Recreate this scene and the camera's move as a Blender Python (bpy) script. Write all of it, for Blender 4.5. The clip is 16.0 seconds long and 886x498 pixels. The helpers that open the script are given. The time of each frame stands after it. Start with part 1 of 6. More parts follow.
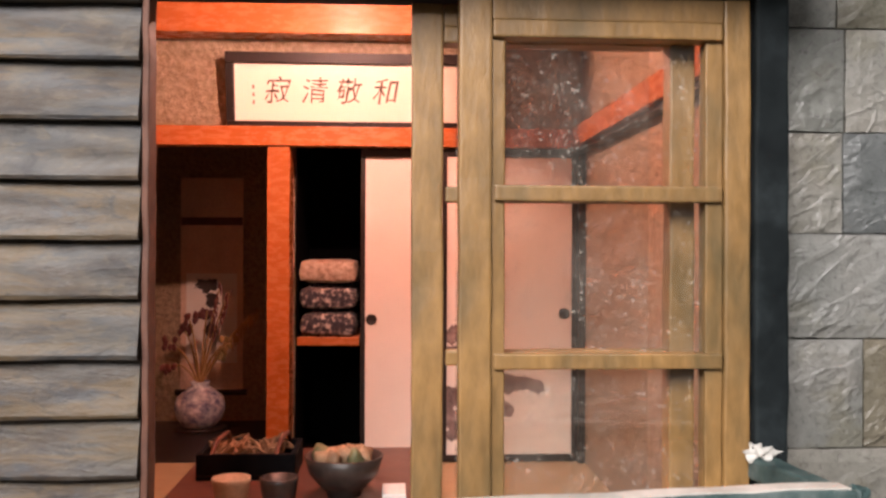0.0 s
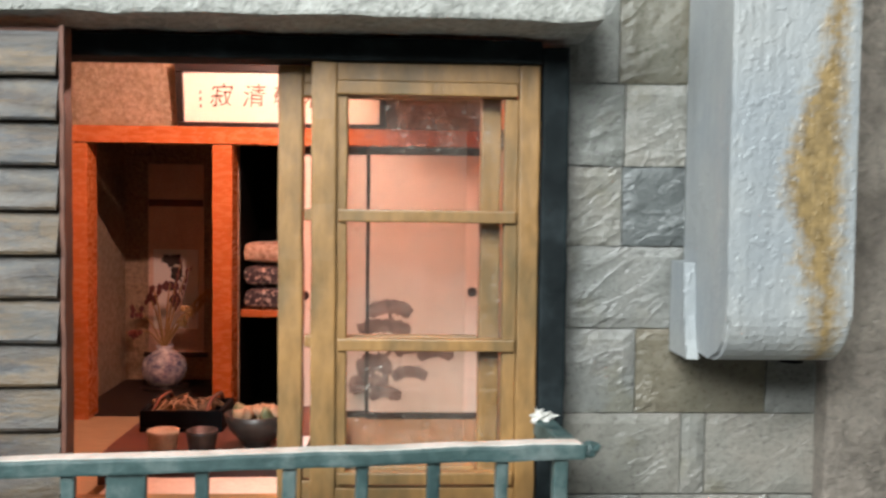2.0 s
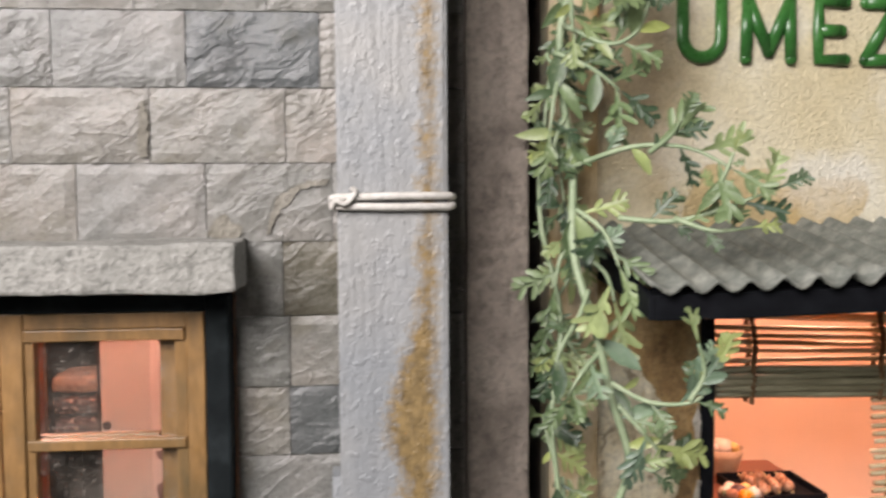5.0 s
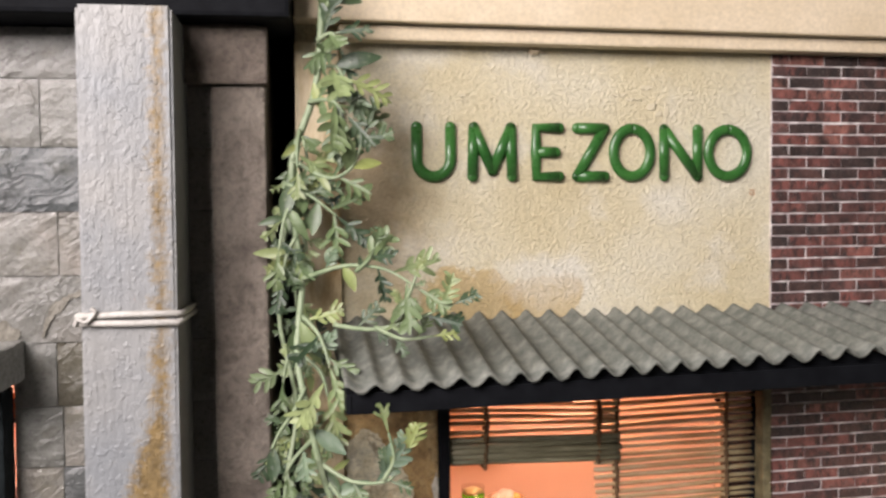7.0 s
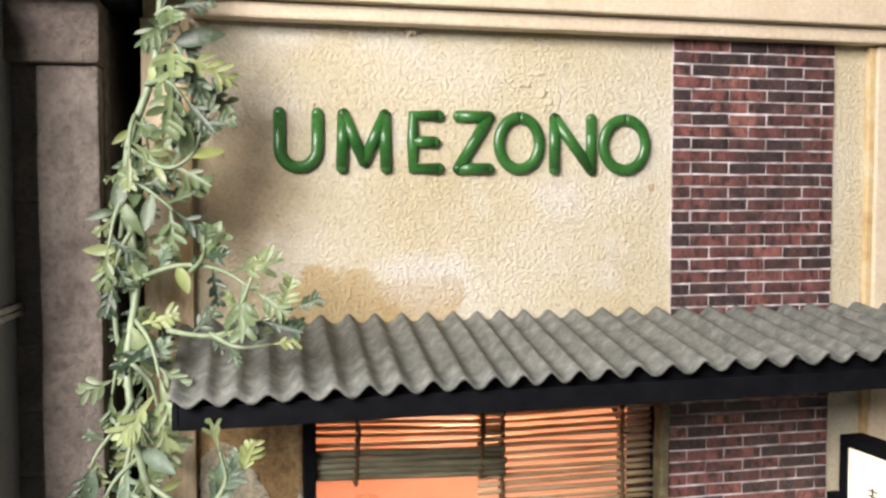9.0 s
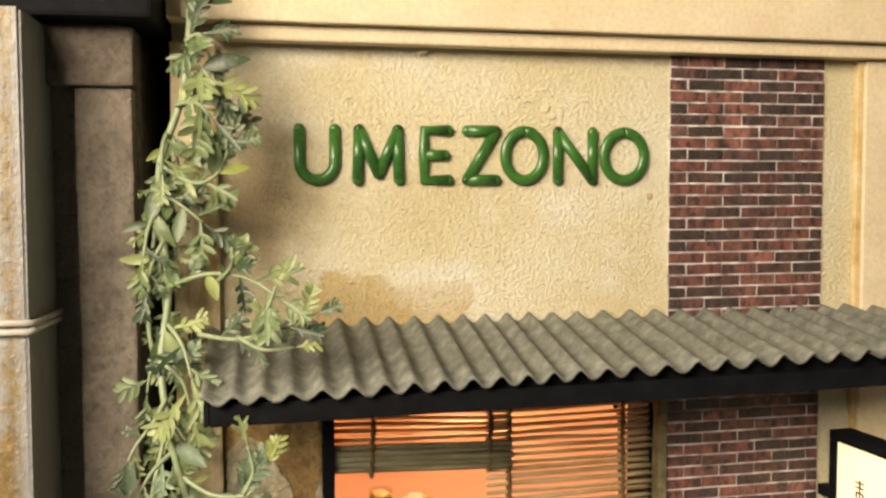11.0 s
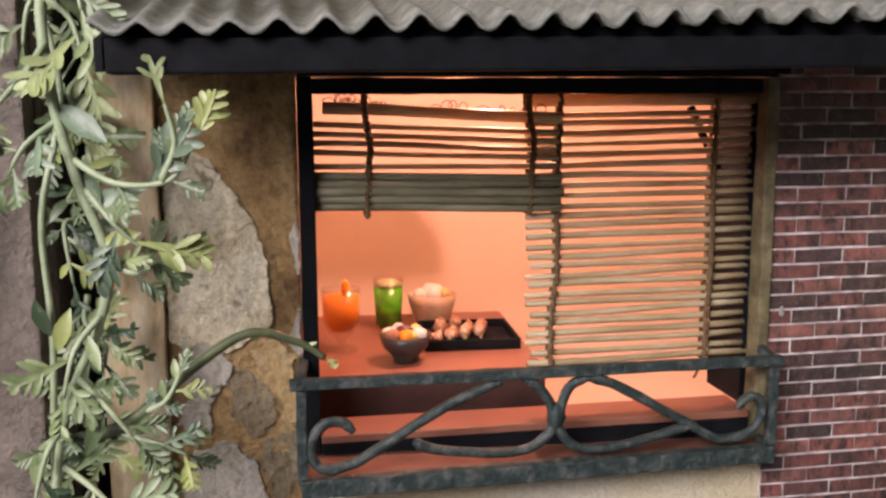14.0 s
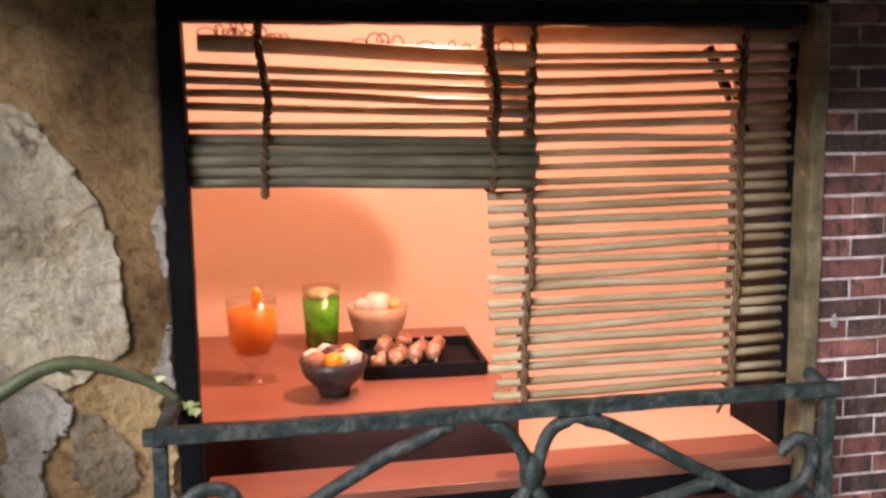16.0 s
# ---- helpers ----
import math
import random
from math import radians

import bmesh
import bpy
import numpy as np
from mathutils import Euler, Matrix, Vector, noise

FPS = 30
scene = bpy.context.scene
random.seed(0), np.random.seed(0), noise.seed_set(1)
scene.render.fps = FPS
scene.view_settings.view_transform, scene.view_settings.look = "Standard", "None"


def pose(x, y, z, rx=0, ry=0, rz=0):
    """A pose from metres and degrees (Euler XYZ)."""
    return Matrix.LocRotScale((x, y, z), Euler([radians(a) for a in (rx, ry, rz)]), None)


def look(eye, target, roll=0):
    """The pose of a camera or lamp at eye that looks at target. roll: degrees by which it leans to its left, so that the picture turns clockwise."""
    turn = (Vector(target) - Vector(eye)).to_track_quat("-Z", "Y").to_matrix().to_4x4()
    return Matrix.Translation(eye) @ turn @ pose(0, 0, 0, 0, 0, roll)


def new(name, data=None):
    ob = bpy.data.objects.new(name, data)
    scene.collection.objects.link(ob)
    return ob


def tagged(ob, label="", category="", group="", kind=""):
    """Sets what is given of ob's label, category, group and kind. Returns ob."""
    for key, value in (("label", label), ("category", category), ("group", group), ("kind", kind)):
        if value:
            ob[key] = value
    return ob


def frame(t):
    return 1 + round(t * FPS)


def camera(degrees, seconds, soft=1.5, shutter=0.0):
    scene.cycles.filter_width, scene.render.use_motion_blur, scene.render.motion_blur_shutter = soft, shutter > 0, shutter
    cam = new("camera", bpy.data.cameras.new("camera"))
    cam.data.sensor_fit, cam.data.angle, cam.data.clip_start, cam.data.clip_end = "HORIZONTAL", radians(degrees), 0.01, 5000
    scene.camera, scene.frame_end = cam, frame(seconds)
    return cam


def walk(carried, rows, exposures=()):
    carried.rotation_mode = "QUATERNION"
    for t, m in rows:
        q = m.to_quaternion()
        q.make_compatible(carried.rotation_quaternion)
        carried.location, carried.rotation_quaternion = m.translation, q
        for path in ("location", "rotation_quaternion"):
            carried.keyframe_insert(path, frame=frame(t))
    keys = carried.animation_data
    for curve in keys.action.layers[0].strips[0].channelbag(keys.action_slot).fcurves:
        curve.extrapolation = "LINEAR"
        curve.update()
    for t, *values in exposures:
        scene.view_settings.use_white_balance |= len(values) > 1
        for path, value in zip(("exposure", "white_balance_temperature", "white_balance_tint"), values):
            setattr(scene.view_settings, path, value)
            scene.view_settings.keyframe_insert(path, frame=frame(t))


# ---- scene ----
S = 1 / 12  # a model street at one twelfth: lengths below are full-size metres
cam = camera(52.2, 16.0, soft=2.5, shutter=0.4)
PATH = [
    (0, (0.101, -0.107, 4.153), (0.213, 1.89, 4.158), 0.2),
    (0.5, (0.11, -0.29, 4.12), (0.214, 1.707, 4.097), 0.7),
    (1, (0.156, -0.448, 4.147), (0.254, 1.549, 4.09), 1.0),
    (1.5, (0.326, -0.597, 4.237), (0.418, 1.399, 4.158), 1.0),
    (2, (0.529, -0.751, 4.318), (0.619, 1.244, 4.225), 0.7),
    (2.5, (0.796, -0.893, 4.436), (0.909, 1.101, 4.343), 0.3),
    (3, (0.854, -0.969, 4.573), (0.977, 1.024, 4.458), -0.1),
    (3.5, (0.739, -0.964, 4.702), (0.838, 1.03, 4.582), 0.0),
    (4, (0.823, -1.114, 4.86), (0.939, 0.879, 4.752), 0.1),
    (4.5, (1.08, -1.183, 4.98), (1.22, 0.809, 4.877), -0.0),
    (5, (1.485, -1.213, 5.122), (1.666, 0.776, 5.016), -0.4),
    (5.2, (1.583, -1.199, 5.15), (1.784, 0.789, 5.059), -0.4),
    (7.3, (2.398, -1.931, 5.518), (2.683, 0.048, 5.443), -0.5),
    (7.5, (2.467, -1.9, 5.51), (2.758, 0.077, 5.433), -0.5),
    (8, (2.677, -1.772, 5.469), (2.969, 0.204, 5.385), -0.6),
    (8.5, (2.787, -1.739, 5.527), (3.086, 0.237, 5.438), -0.4),
    (9, (2.846, -1.626, 5.519), (3.156, 0.347, 5.423), -0.0),
    (9.2, (2.855, -1.624, 5.553), (3.173, 0.349, 5.459), 0.1),
    (11.3, (2.802, -1.887, 5.591), (3.082, 0.09, 5.473), -0.2),
    (11.5, (2.823, -1.811, 5.499), (3.097, 0.166, 5.36), -0.2),
    (12, (2.913, -1.583, 5.198), (3.175, 0.391, 5.013), -0.5),
    (12.5, (2.98, -1.342, 4.951), (3.227, 0.63, 4.724), -0.6),
    (13, (3.041, -1.068, 4.776), (3.28, 0.901, 4.52), -0.6),
    (13.5, (2.989, -0.862, 4.685), (3.22, 1.104, 4.398), -0.3),
    (14, (2.984, -0.742, 4.634), (3.209, 1.223, 4.336), -0.3),
    (14.5, (2.996, -0.578, 4.595), (3.216, 1.386, 4.291), -0.2),
    (15, (3.026, -0.427, 4.617), (3.254, 1.538, 4.321), -0.3),
    (15.5, (3.118, -0.122, 4.576), (3.359, 1.844, 4.301), -0.6),
    (16, (3.215, 0.096, 4.44), (3.477, 2.062, 4.177), -0.8),
]
EXPOSURES = [
    (0.0, -0.12, 6450, 9.0), (1.2, -0.05, 6050, 3.0), (2.0, 0.07, 5900, -3.0), (3.0, -0.14, 5850, -2.0), (4.0, -0.06, 6150, 4.0), (4.5, -0.17, 6350, 6.0), (5.0, -0.32, 6500, 11.0), (7.5, -0.30, 6600, 14.0),
    (9.0, 0.04, 6500, 13.0), (11.5, -0.18, 9250, 6.0), (12.5, -0.02, 6950, 18.0), (14.2, -0.19, 6500, 20.0), (15.2, -0.12, 6450, 21.0), (16.0, 0.0, 6300, 19.0),
]
walk(cam, [(t, look([S * v for v in eye], [S * v for v in target], roll)) for t, eye, target, roll in PATH], EXPOSURES)

# ---------------------------------------------------------------- light
def area_lamp(name, eye, target, power, size, color):
    d = bpy.data.lights.new(name, "AREA")
    d.shape, d.size, d.size_y, d.energy, d.color = "RECTANGLE", size[0], size[1], power, color
    ob = new(name, d)
    ob.matrix_world = look([S * v for v in eye], [S * v for v in target])
    return ob


def bulb(name, at, power, radius, color):
    d = bpy.data.lights.new(name, "POINT")
    d.energy, d.shadow_soft_size, d.color = power, radius * S, color
    ob = new(name, d)
    ob.location = [S * v for v in at]
    return ob


world = bpy.data.worlds.new("exhibition_room")
world.use_nodes = True
world.node_tree.nodes["Background"].inputs[0].default_value = (0.9, 0.95, 1.0, 1)
world.node_tree.nodes["Background"].inputs[1].default_value = 0.15
scene.world = world

area_lamp("ceiling_spot_lamp", (-2.4, -7.2, 9.9), (1.8, 2.1, 4.5), 16.2, (0.42, 0.36), (1.0, 0.94, 0.92))
area_lamp("ceiling_panel_lamp", (-9.2, -7.4, 12.0), (1.8, 2.1, 4.4), 18.0, (0.8, 0.6), (1.0, 0.94, 0.94))
bulb("guest_room_bulb", (-0.12, 3.10, 5.19), 0.86, 0.012, (1.0, 0.52, 0.41))
bulb("tea_room_bulb", (3.632, 2.697, 4.93), 0.73, 0.006, (1.0, 0.51, 0.372))


# ---------------------------------------------------------------- builders
ORIGIN = {}
HOUSE = Matrix.Translation((2.7, 2.30, 0)) @ Matrix.Rotation(math.atan(0.05), 4, "Z")
HERE = Matrix.Identity(4)


def thing(name, base, label="", category="", group="", m=HERE):
    """An empty at the base of a thing, in full-size metres."""
    ob = new(name)
    ob.empty_display_size = 0.01
    at = S * (m @ Vector(base))
    ob.location = at
    ORIGIN[ob.name] = at
    return tagged(ob, label, category, group)


def part(name, bm, material, parent=None, label="", m=HERE, smooth=False, kind="", category="", group=""):
    """One mesh object from a bmesh in full-size metres."""
    me = bpy.data.meshes.new(name)
    bmesh.ops.recalc_face_normals(bm, faces=bm.faces)
    if m is not HERE:
        bm.transform(m)
    if parent is None:
        lo = Vector([min(v.co[i] for v in bm.verts) for i in range(3)])
        hi = Vector([max(v.co[i] for v in bm.verts) for i in range(3)])
        at = S * Vector(((lo.x + hi.x) / 2, (lo.y + hi.y) / 2, lo.z))
    else:
        at = ORIGIN[parent.name]
    bm.transform(Matrix.Translation(-at) @ Matrix.Diagonal((S, S, S, 1)))
    bm.to_mesh(me)
    bm.free()
    if smooth:
        me.polygons.foreach_set("use_smooth", [True] * len(me.polygons))
    me.materials.append(material)
    ob = new(name, me)
    ORIGIN[ob.name] = at
    if parent is None:
        ob.location = at
    else:
        ob.parent = parent
    return tagged(ob, label, category, group, kind)


def box(x0, x1, y0, y1, z0, z1, bev=0.004, bm=None):
    bm = bm or bmesh.new()
    vs = [bm.verts.new((x, y, z)) for x in (x0, x1) for y in (y0, y1) for z in (z0, z1)]
    fs = [bm.faces.new([vs[i] for i in f]) for f in
          ((0, 1, 3, 2), (4, 6, 7, 5), (0, 4, 5, 1), (2, 3, 7, 6), (0, 2, 6, 4), (1, 5, 7, 3))]
    if bev:
        es = list({e for f in fs for e in f.edges})
        bmesh.ops.bevel(bm, geom=es, offset=bev, segments=2, profile=0.6, affect="EDGES")
    return bm


def worn_box(x0, x1, y0, y1, z0, z1, bev=0.004, step=0.06, amp=0.004, freq=6.0):
    """A bar with slightly uneven, hand-made faces."""
    bm = box(x0, x1, y0, y1, z0, z1, bev)
    for axis, lo, hi in ((0, x0, x1), (1, y0, y1), (2, z0, z1)):
        n = int((hi - lo) / step)
        for i in range(1, min(n, 60)):
            co, no = Vector((0, 0, 0)), Vector((0, 0, 0))
            co[axis], no[axis] = lo + (hi - lo) * i / n, 1
            bmesh.ops.bisect_plane(bm, geom=bm.verts[:] + bm.edges[:] + bm.faces[:], plane_co=co, plane_no=no)
    ruffle(bm, amp, freq)
    return bm


def ruffle(bm, amp, freq):
    for v in bm.verts:
        v.co += amp * noise.noise_vector(v.co * freq)
    return bm


def tube(points, r, n=8, bm=None, taper=1.0, close=False):
    """A round bar along the points; r may be one radius or one for each point."""
    bm = bm or bmesh.new()
    pts = [Vector(p) for p in points]
    rings = []
    up = Vector((0.13, 0.21, 0.97)).normalized()
    for i, p in enumerate(pts):
        if close:
            d = pts[(i + 1) % len(pts)] - pts[i - 1]
        else:
            d = pts[min(i + 1, len(pts) - 1)] - pts[max(i - 1, 0)]
        d.normalize()
        if abs(d.dot(up)) > 0.95:
            up = Vector((0.9, 0.3, 0.1)).normalized()
        a = d.cross(up).normalized()
        b = a.cross(d)
        up = b
        k = i / max(1, len(pts) - 1)
        rr = (r[i] if isinstance(r, (list, tuple)) else r) * (1 + (taper - 1) * k)
        rings.append([bm.verts.new(p + rr * (math.cos(2 * math.pi * j / n) * a + math.sin(2 * math.pi * j / n) * b)) for j in range(n)])
    for i in range(len(rings) if close else len(rings) - 1):
        q, w = rings[i], rings[(i + 1) % len(rings)]
        for j in range(n):
            bm.faces.new((q[j], q[(j + 1) % n], w[(j + 1) % n], w[j]))
    if not close:
        bm.faces.new(rings[0][::-1])
        bm.faces.new(rings[-1])
    return bm


def spline(pts, n=6):
    """A smooth line through the points."""
    p = [Vector(q) for q in pts]
    out = []
    for i in range(len(p) - 1):
        a, b, c, d = p[max(i - 1, 0)], p[i], p[i + 1], p[min(i + 2, len(p) - 1)]
        for k in range(n):
            t = k / n
            out.append(0.5 * (2 * b + (c - a) * t + (2 * a - 5 * b + 4 * c - d) * t * t + (3 * b - a - 3 * c + d) * t ** 3))
    return out + [p[-1]]


def lathe(profile, at, n=28, bm=None, dent=0.0):
    bm = bm or bmesh.new()
    rings = []
    for r, z in profile:
        ring = []
        for j in range(n):
            a = 2 * math.pi * j / n
            k = 1 + dent * noise.noise(Vector((math.cos(a), math.sin(a), z * 9)))
            ring.append(bm.verts.new((at[0] + r * k * math.cos(a), at[1] + r * k * math.sin(a), at[2] + z)))
        rings.append(ring)
    for q, w in zip(rings, rings[1:]):
        for j in range(n):
            bm.faces.new((q[j], q[(j + 1) % n], w[(j + 1) % n], w[j]))
    bm.faces.new(rings[0][::-1])
    bm.faces.new(rings[-1])
    return bm


def blob(at, size, seed=0, rough=0.25, freq=3.0, sub=2, bm=None):
    out = bmesh.new()
    bmesh.ops.create_icosphere(out, subdivisions=sub, radius=1)
    for v in out.verts:
        k = 1 + rough * noise.noise(v.co * freq * 0.5 + Vector((seed * 7.3, seed, 0)))
        v.co = Vector((v.co.x * size[0], v.co.y * size[1], v.co.z * size[2])) * k + Vector(at)
    if bm is None:
        return out
    me = bpy.data.meshes.new("lump")
    out.to_mesh(me)
    out.free()
    bm.from_mesh(me)
    bpy.data.meshes.remove(me)
    return bm


def sheet(outline, y0, y1, bev=0.0):
    """A flat piece with the given outline in x and z, from y0 to y1."""
    bm = bmesh.new()
    f = bm.faces.new([bm.verts.new((x, y0, z)) for x, z in outline])
    r = bmesh.ops.extrude_face_region(bm, geom=[f])
    for v in r["geom"]:
        if isinstance(v, bmesh.types.BMVert):
            v.co.y = y1
    if bev:
        bmesh.ops.bevel(bm, geom=bm.edges[:], offset=bev, segments=2, affect="EDGES")
    return bm


def holed_wall(x0, x1, z0, z1, hx0, hx1, hz0, hz1, y0, y1):
    """A wall slab with one rectangular opening through it."""
    bm = bmesh.new()
    xs, zs = (x0, hx0, hx1, x1), (z0, hz0, hz1, z1)
    v = [[[bm.verts.new((x, y, z)) for z in zs] for x in xs] for y in (y0, y1)]
    for i in range(3):
        for j in range(3):
            if (i, j) != (1, 1):
                for g in v:
                    bm.faces.new((g[i][j], g[i + 1][j], g[i + 1][j + 1], g[i][j + 1]))
    rims = [[(i, 0) for i in range(4)] + [(3, j) for j in (1, 2, 3)] + [(i, 3) for i in (2, 1, 0)] + [(0, j) for j in (2, 1)], [(1, 1), (2, 1), (2, 2), (1, 2)]]
    for rim in rims:
        for (a, b), (c, d) in zip(rim, rim[1:] + rim[:1]):
            bm.faces.new((v[0][a][b], v[0][c][d], v[1][c][d], v[1][a][b]))
    return bm


# ---------------------------------------------------------------- materials
class Mat:
    """A small builder for node materials; scales are cycles to a full-size metre."""

    def __init__(self, name):
        self.m = bpy.data.materials.new(name)
        self.m.use_nodes = True
        self.t = self.m.node_tree
        self.p = self.t.nodes["Principled BSDF"]
        self.co = self.node("ShaderNodeTexCoord").outputs["Object"]
        self.k = 12.0

    def node(self, kind, **props):
        n = self.t.nodes.new(kind)
        for key, value in props.items():
            setattr(n, key, value)
        return n

    def link(self, a, b):
        self.t.links.new(a, b)
        return b

    def scatter(self):
        """Shift the pattern from object to object."""
        info = self.node("ShaderNodeObjectInfo")
        mul = self.node("ShaderNodeMath", operation="MULTIPLY")
        mul.inputs[1].default_value = 3.7
        self.link(info.outputs["Random"], mul.inputs[0])
        add = self.node("ShaderNodeVectorMath", operation="ADD")
        self.link(self.co, add.inputs[0])
        self.link(mul.outputs[0], add.inputs[1])
        self.co = add.outputs[0]
        return info.outputs["Random"]

    def stretched(self, sx, sy, sz, turn=(0, 0, 0)):
        mp = self.node("ShaderNodeMapping", vector_type="TEXTURE")  # turns first, then stretches
        mp.inputs["Scale"].default_value = (1 / sx, 1 / sy, 1 / sz)
        mp.inputs["Rotation"].default_value = turn
        self.link(self.co, mp.inputs["Vector"])
        return mp.outputs[0]

    def noise(self, scale, detail=5.0, rough=0.6, co=None, distort=0.0):
        n = self.node("ShaderNodeTexNoise")
        n.inputs["Scale"].default_value = scale * self.k
        n.inputs["Detail"].default_value = detail
        n.inputs["Roughness"].default_value = rough
        n.inputs["Distortion"].default_value = distort
        self.link(co or self.co, n.inputs["Vector"])
        return n.outputs["Fac"]

    def ramp(self, fac, stops):
        r = self.node("ShaderNodeValToRGB")
        e = r.color_ramp.elements
        e[0].position, e[1].position = stops[0][0], stops[-1][0]
        for pos, _ in stops[1:-1]:
            e.new(pos)
        for el, (pos, c) in zip(e, stops):
            el.color = (*c, 1) if isinstance(c, tuple) else (c, c, c, 1)
        self.link(fac, r.inputs[0])
        return r.outputs[0]

    def mix(self, fac, a, b, mode="MIX"):
        n = self.node("ShaderNodeMix", data_type="RGBA", blend_type=mode)
        for value, at in ((fac, 0), (a, 6), (b, 7)):
            if isinstance(value, tuple):
                n.inputs[at].default_value = (*value, 1)
            elif isinstance(value, (int, float)):
                n.inputs[at].default_value = value if at == 0 else (value, value, value, 1)
            else:
                self.link(value, n.inputs[at])
        return n.outputs[2]

    def math(self, op, a, b=0.0, clamp=False):
        n = self.node("ShaderNodeMath", operation=op, use_clamp=clamp)
        for value, at in ((a, 0), (b, 1)):
            if isinstance(value, (int, float)):
                n.inputs[at].default_value = value
            else:
                self.link(value, n.inputs[at])
        return n.outputs[0]

    def axis(self, which):
        n = self.node("ShaderNodeSeparateXYZ")
        self.link(self.co, n.inputs[0])
        return self.math("MULTIPLY", n.outputs[which], self.k)

    def color(self, c):
        if isinstance(c, tuple):
            self.p.inputs["Base Color"].default_value = (*c, 1)
        else:
            self.link(c, self.p.inputs["Base Color"])
        return self

    def rough(self, r, fac=None, spread=0.2):
        if fac is None:
            self.p.inputs["Roughness"].default_value = r
        else:
            self.link(self.math("ADD", self.math("MULTIPLY", fac, spread), r - spread / 2), self.p.inputs["Roughness"])
        return self

    def bump(self, *layers):
        """Layers of (height, depth in full-size metres)."""
        last = None
        for h, depth in layers:
            b = self.node("ShaderNodeBump")
            b.inputs["Strength"].default_value = 1.0
            b.inputs["Distance"].default_value = depth * S
            self.link(h, b.inputs["Height"])
            if last:
                self.link(last, b.inputs["Normal"])
            last = b.outputs[0]
        self.link(last, self.p.inputs["Normal"])
        return self

    def set(self, **values):
        for key, value in values.items():
            self.p.inputs[key.replace("_", " ")].default_value = value
        return self


def simple(name, a, b, scale=6.0, rough=0.6, depth=0.002, fine=70.0, third=None, spread=0.25, metal=0.0, stretch=None, island=0.0, scatter=False, spec=0.5, grain=0.35):
    """Two or three colours in patches, fine grain, and a little relief."""
    k = Mat(name)
    if scatter:
        k.scatter()
    co = k.stretched(*stretch) if stretch else None
    big = k.noise(scale, 4, 0.6, co)
    small = k.noise(fine, 4, 0.7, co)
    stops = [(0.35, a), (0.65, b)] if third is None else [(0.3, a), (0.5, b), (0.68, third)]
    c = k.ramp(big, stops)
    c = k.mix(grain, c, k.ramp(small, [(0.3, 0.35), (0.7, 1.0)]), "MULTIPLY")
    if island:
        geo = k.node("ShaderNodeNewGeometry").outputs["Random Per Island"]
        c = k.mix(island, c, k.ramp(geo, [(0.0, 0.35), (1.0, 1.0)]), "MULTIPLY")
    k.color(c).rough(rough, small, spread).set(Metallic=metal, Specular_IOR_Level=spec)
    k.bump((big, depth), (small, depth * 0.35))
    return k.m


def make_stone(name="split_slate", tint=(1.0, 1.0, 1.0)):
    """Split slate: flattish dull faces with thin raised ridges, a slight gloss."""
    k = Mat(name)
    rnd = k.scatter()
    diag = k.stretched(0.7, 1.0, 1.35, (0, -0.55, 0))
    zone = k.ramp(k.noise(3.2, 4, 0.6), [(0.44, 0.05), (0.62, 1.0)])
    wave = k.noise(7.5, 3, 0.5, diag, 0.8)
    line = k.ramp(k.math("ABSOLUTE", k.math("SUBTRACT", wave, 0.5)), [(0.0, 1.0), (0.045, 0.25), (0.09, 0.0)])
    lump = k.math("MULTIPLY", line, zone)
    drip = k.math("MULTIPLY", k.ramp(k.noise(17, 3, 0.5, diag, 0.4), [(0.52, 0.0), (0.68, 1.0)]), zone)
    ridge = k.noise(4, 5, 0.55, diag, 0.7)
    big = k.noise(2.4, 4, 0.6)
    fine = k.noise(60, 5, 0.7)
    moss = k.noise(5, 5, 0.65)
    c = k.ramp(big, [(0.3, (0.145, 0.146, 0.132)), (0.5, (0.195, 0.190, 0.172)), (0.7, (0.23, 0.212, 0.188))])
    c = k.mix(0.7, c, k.ramp(rnd, [(0.0, (0.78, 0.80, 0.80)), (0.3, (1.0, 1.0, 0.98)), (0.6, (1.0, 0.95, 0.90)), (0.85, (0.95, 0.95, 0.97)), (1.0, (0.80, 0.83, 0.86))]), "MULTIPLY")
    c = k.mix(k.ramp(moss, [(0.56, 0.0), (0.68, 0.45)]), c, (0.14, 0.125, 0.08))
    c = k.mix(0.38, c, k.ramp(fine, [(0.32, 0.25), (0.58, 1.0)]), "MULTIPLY")
    c = k.mix(1.0, c, tint, "MULTIPLY")
    k.color(c).rough(0.30, fine, 0.25).set(Specular_IOR_Level=0.55)
    k.bump((ridge, 0.009), (lump, 0.0032), (drip, 0.0042), (fine, 0.0034))
    return k.m


